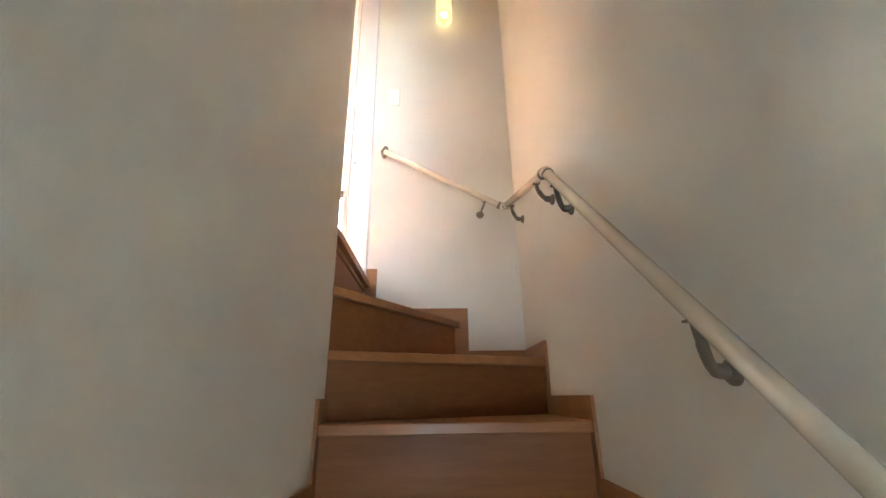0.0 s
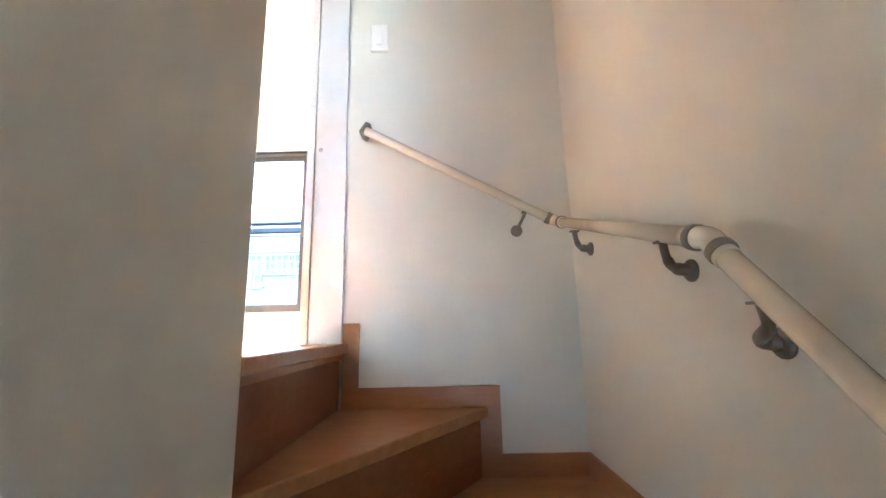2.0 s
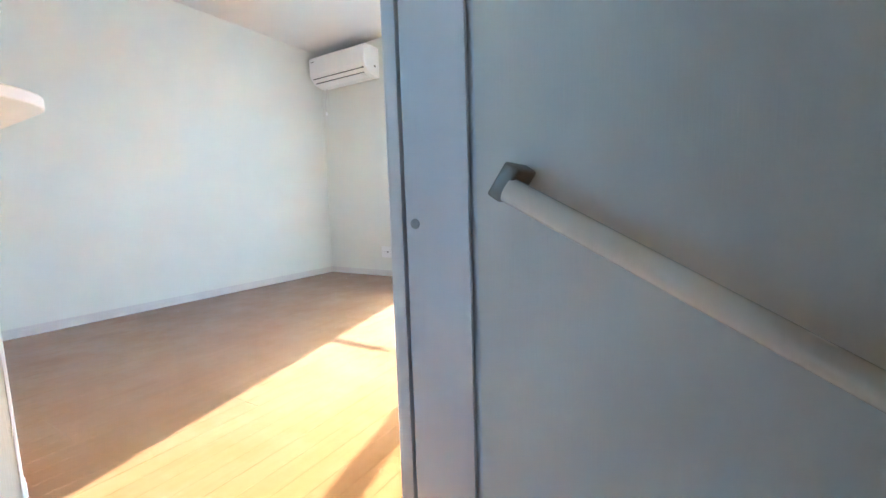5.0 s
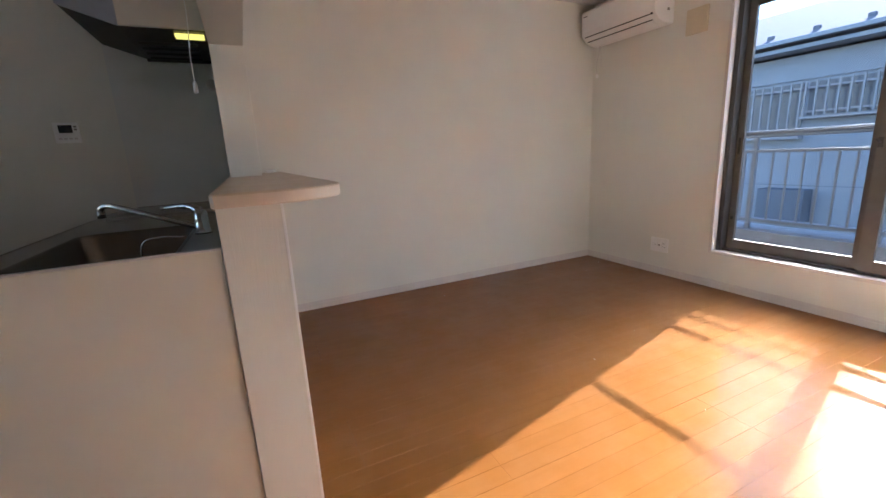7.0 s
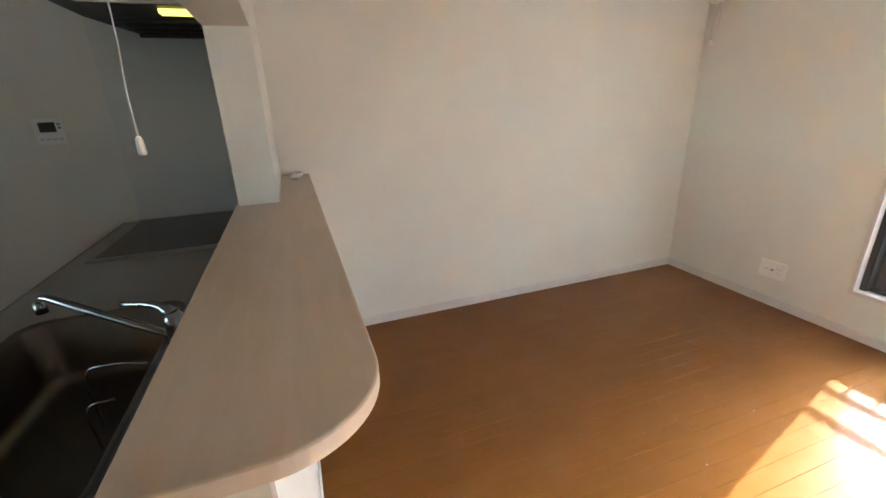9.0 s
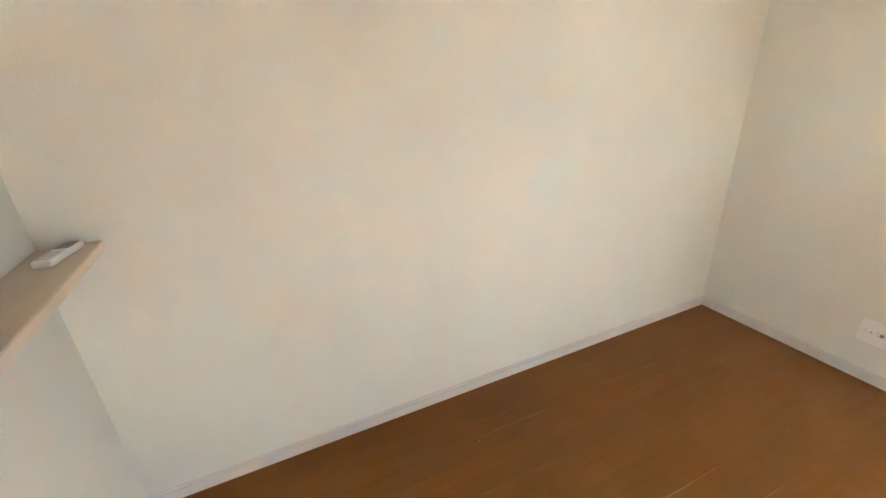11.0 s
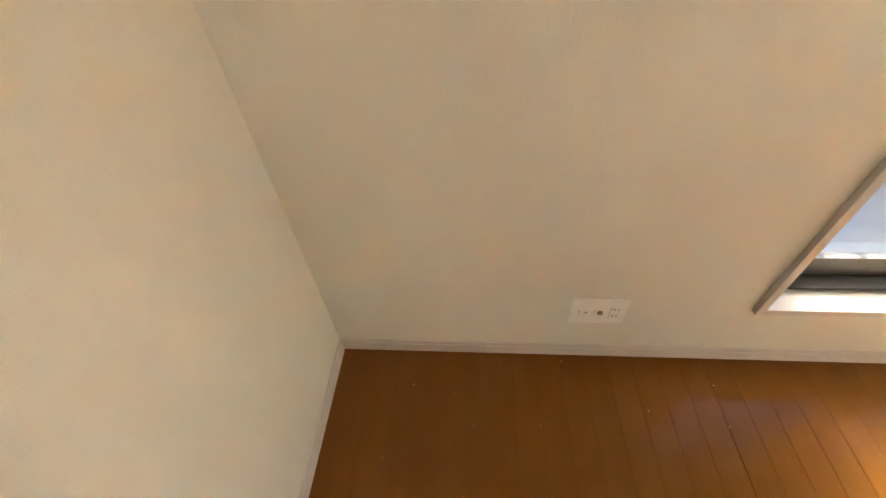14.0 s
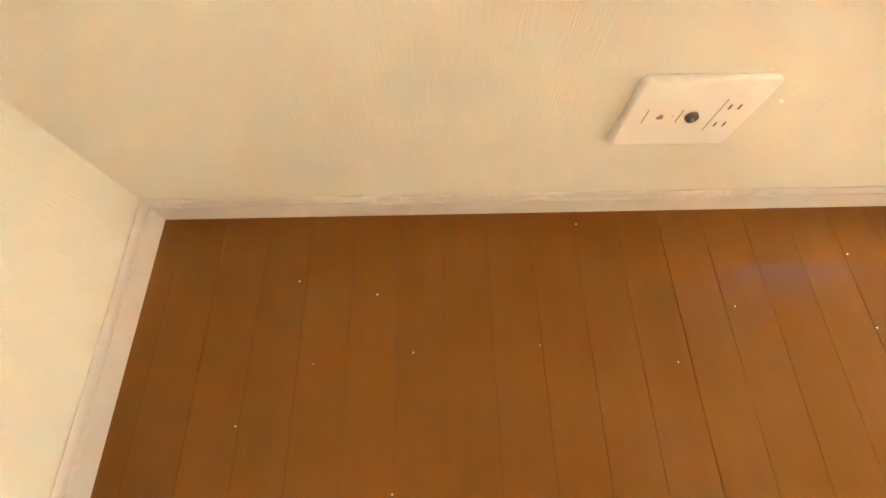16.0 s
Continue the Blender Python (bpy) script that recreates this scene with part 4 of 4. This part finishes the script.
part("rail", local(bevel_all(boxes((0.60, 1.085, 1.022, 4.4, 1.115, 1.050)), 0.003), rb2), M_BACKLITPAINT, railing)
part("rail", local(bevel_all(boxes((0.60, 1.085, 0.375, 4.4, 1.165, 0.405)), 0.003), rb2), M_BACKLITPAINT, railing)
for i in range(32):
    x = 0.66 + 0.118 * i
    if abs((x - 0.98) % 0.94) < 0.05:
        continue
    part("baluster", local(boxes((x - 0.0075, 1.0925, 0.405, x + 0.0075, 1.1075, 1.022)), rb2), M_BACKLITPAINT, railing)
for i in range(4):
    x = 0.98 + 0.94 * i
    part("post", local(bevel_all(boxes((x - 0.019, 1.081, 0.300, x + 0.019, 1.119, 1.165)), 0.003), rb2), M_BACKLITPAINT, railing)

NY = 5.0
nb = thing("neighbour_house", "pale grey neighbouring house with a slate-blue roof and barred windows", "house", at=(-1.0, NY, -3.0))
nb0 = Vector(nb.location)
part("wall", local(boxes((-7, NY, -3.0, 6.5, NY + 5.5, 2.40)), nb0), M_NWALL, nb)
part("band", local(boxes((-7, NY - 0.03, 2.02, 6.5, NY + 0.001, 2.40)), nb0), M_NWALL, nb, "pale band under the eaves")
bm = bmesh.new()
extrude_poly(bm, [(NY - 0.40, 2.57), (NY - 0.40, 2.62), (NY + 3.0, 3.82), (NY + 3.2, 3.82), (NY + 6.0, 2.62), (NY + 6.0, 2.50), (NY, 2.50)], "x", -7.3, 6.8)
roof = part("roof", local(bm, nb0), M_NROOF, nb)
part("soffit", local(boxes((-7.25, NY - 0.40, 2.44, 6.75, NY - 0.0305, 2.499)), nb0), M_NWALL, nb, "pale boxed eaves")
part("gutter", local(bevel_all(boxes((-7.3, NY - 0.50, 2.545, 6.8, NY - 0.401, 2.61)), 0.01), nb0), M_NWALL, nb)
for i in range(22):
    x = -6.6 + 0.62 * i
    part("snow_guard", local(boxes((x, NY - 0.16, 2.685, x + 0.08, NY - 0.10, 2.765)), nb0), M_NROOF, roof)
for x0, x1, z0, z1 in ((-2.1, -0.46, 1.16, 1.97), (-0.40, 1.4, 1.46, 1.97), (2.4, 4.0, 1.2, 1.97), (-5.2, -3.6, 1.2, 1.97)):
    w = part("window", local(boxes((x0, NY - 0.012, z0, x1, NY + 0.001, z1)), nb0), M_NDARK, nb, "dark barred window")
    n = int((x1 - x0) / 0.13)
    for i in range(n + 1):
        x = x0 + (x1 - x0) * i / n
        part("bar", local(boxes((x - 0.012, NY - 0.14, z0, x + 0.012, NY - 0.116, z1)), nb0), M_NBARS, w)
    for z in (z0 + 0.06, z1 - 0.09):
        part("cross_bar", local(boxes((x0 - 0.04, NY - 0.116, z - 0.015, x1 + 0.04, NY - 0.10, z + 0.015)), nb0), M_NBARS, w)
    part("window_sill", local(boxes((x0 - 0.05, NY - 0.16, z0 - 0.05, x1 + 0.05, NY + 0.001, z0 - 0.01)), nb0), M_NBARS, w)
for z in (0.95, 0.35, -0.6, -1.5):
    part("siding_joint", local(boxes((-7, NY - 0.004, z - 0.006, 6.5, NY + 0.001, z + 0.006)), nb0), M_NROOF, nb)
vent_x, vent_z = -0.51, 0.03
part("wall_unit", local(bevel_all(boxes((vent_x - 0.34, NY - 0.28, vent_z - 0.27, vent_x + 0.34, NY + 0.0, vent_z + 0.27)), 0.015), nb0), M_NROOF, nb, "grey wall-mounted outdoor unit")
bm = bmesh.new()
bmesh.ops.create_grid(bm, x_segments=8, y_segments=8, size=600)
bmesh.ops.translate(bm, vec=(0, 0, -3.0), verts=bm.verts)
tagged(part("ground", bm, M_GROUND), "grey asphalt ground between the houses", "ground", kind="structure")

# ---------------------------------------------------------------- floor with its planks, last
floor = structure("floor", boxes((WX - 0.02, KY, -0.12, RX + 0.001, WY + 0.02, -0.0022), (RX, NEWEL_Y - 0.01, -0.12, 3.37, END_Y, -0.02), (RX, KY, -0.12, SL - 0.12, NEWEL_Y - 0.01, -0.0022)), M_GAP, "orange-brown lacquered plank floor")
PITCH, LENGTH = 0.0815, 1.95
plank_mesh = {}


def plank_data(w, length):
    key = (round(w, 4), round(length, 3))
    if key not in plank_mesh:
        bm = bmesh.new()
        box(bm, 0, 0, -0.0022, w, length, 0.0)
        plank_mesh[key] = put_mesh("plank", bm, M_PLANK)
    return plank_mesh[key]


def lay(x0, x1, shift):
    """One row of planks along y, from the window wall into the kitchen."""
    y, n = WY - 0.002 - shift, 0
    cuts = [WY - 0.002]
    while y > KY:
        if y < cuts[-1] - 0.1:
            cuts.append(y)
        y -= LENGTH
    cuts.append(KY)
    for hi, lo in zip(cuts, cuts[1:]):
        ob = new("plank", plank_data(x1 - x0 - 0.0008, hi - lo - 0.0006))
        ob.location = (x0, lo, 0)
        ob.parent = floor


x, i = 0.041 - PITCH, 0
while x < 3.29:
    a, b = max(x, WX + 0.001), min(x + PITCH, RX - 0.003)
    board = i // 4
    if b - a > 0.005:
        if i % 4 == 3:
            b -= 0.0004
        lay(a, b, (0.62, 1.55, 1.08)[board % 3])
    x, i = x + PITCH, i + 1

# crumbs of plaster and dust left on the boards
rnd = random.Random(7)
bm = bmesh.new()
for _ in range(26):
    cx, cy = (rnd.uniform(0.1, 1.5), rnd.uniform(-0.75, -0.02)) if rnd.random() < 0.45 else (rnd.uniform(0.3, 3.0), rnd.uniform(-3.0, -0.2))
    r = rnd.uniform(0.0007, 0.0017)
    res = bmesh.ops.create_icosphere(bm, subdivisions=1, radius=r)
    for v in res["verts"]:
        v.co = Vector((cx + v.co.x * rnd.uniform(0.7, 1.4), cy + v.co.y * rnd.uniform(0.7, 1.4), r * 0.45 + v.co.z * 0.5))
crumbs = part("floor_crumbs", bm, M_PLASTIC)
tagged(crumbs, "tiny pale crumbs scattered on the plank floor", "crumbs", kind="stuff")
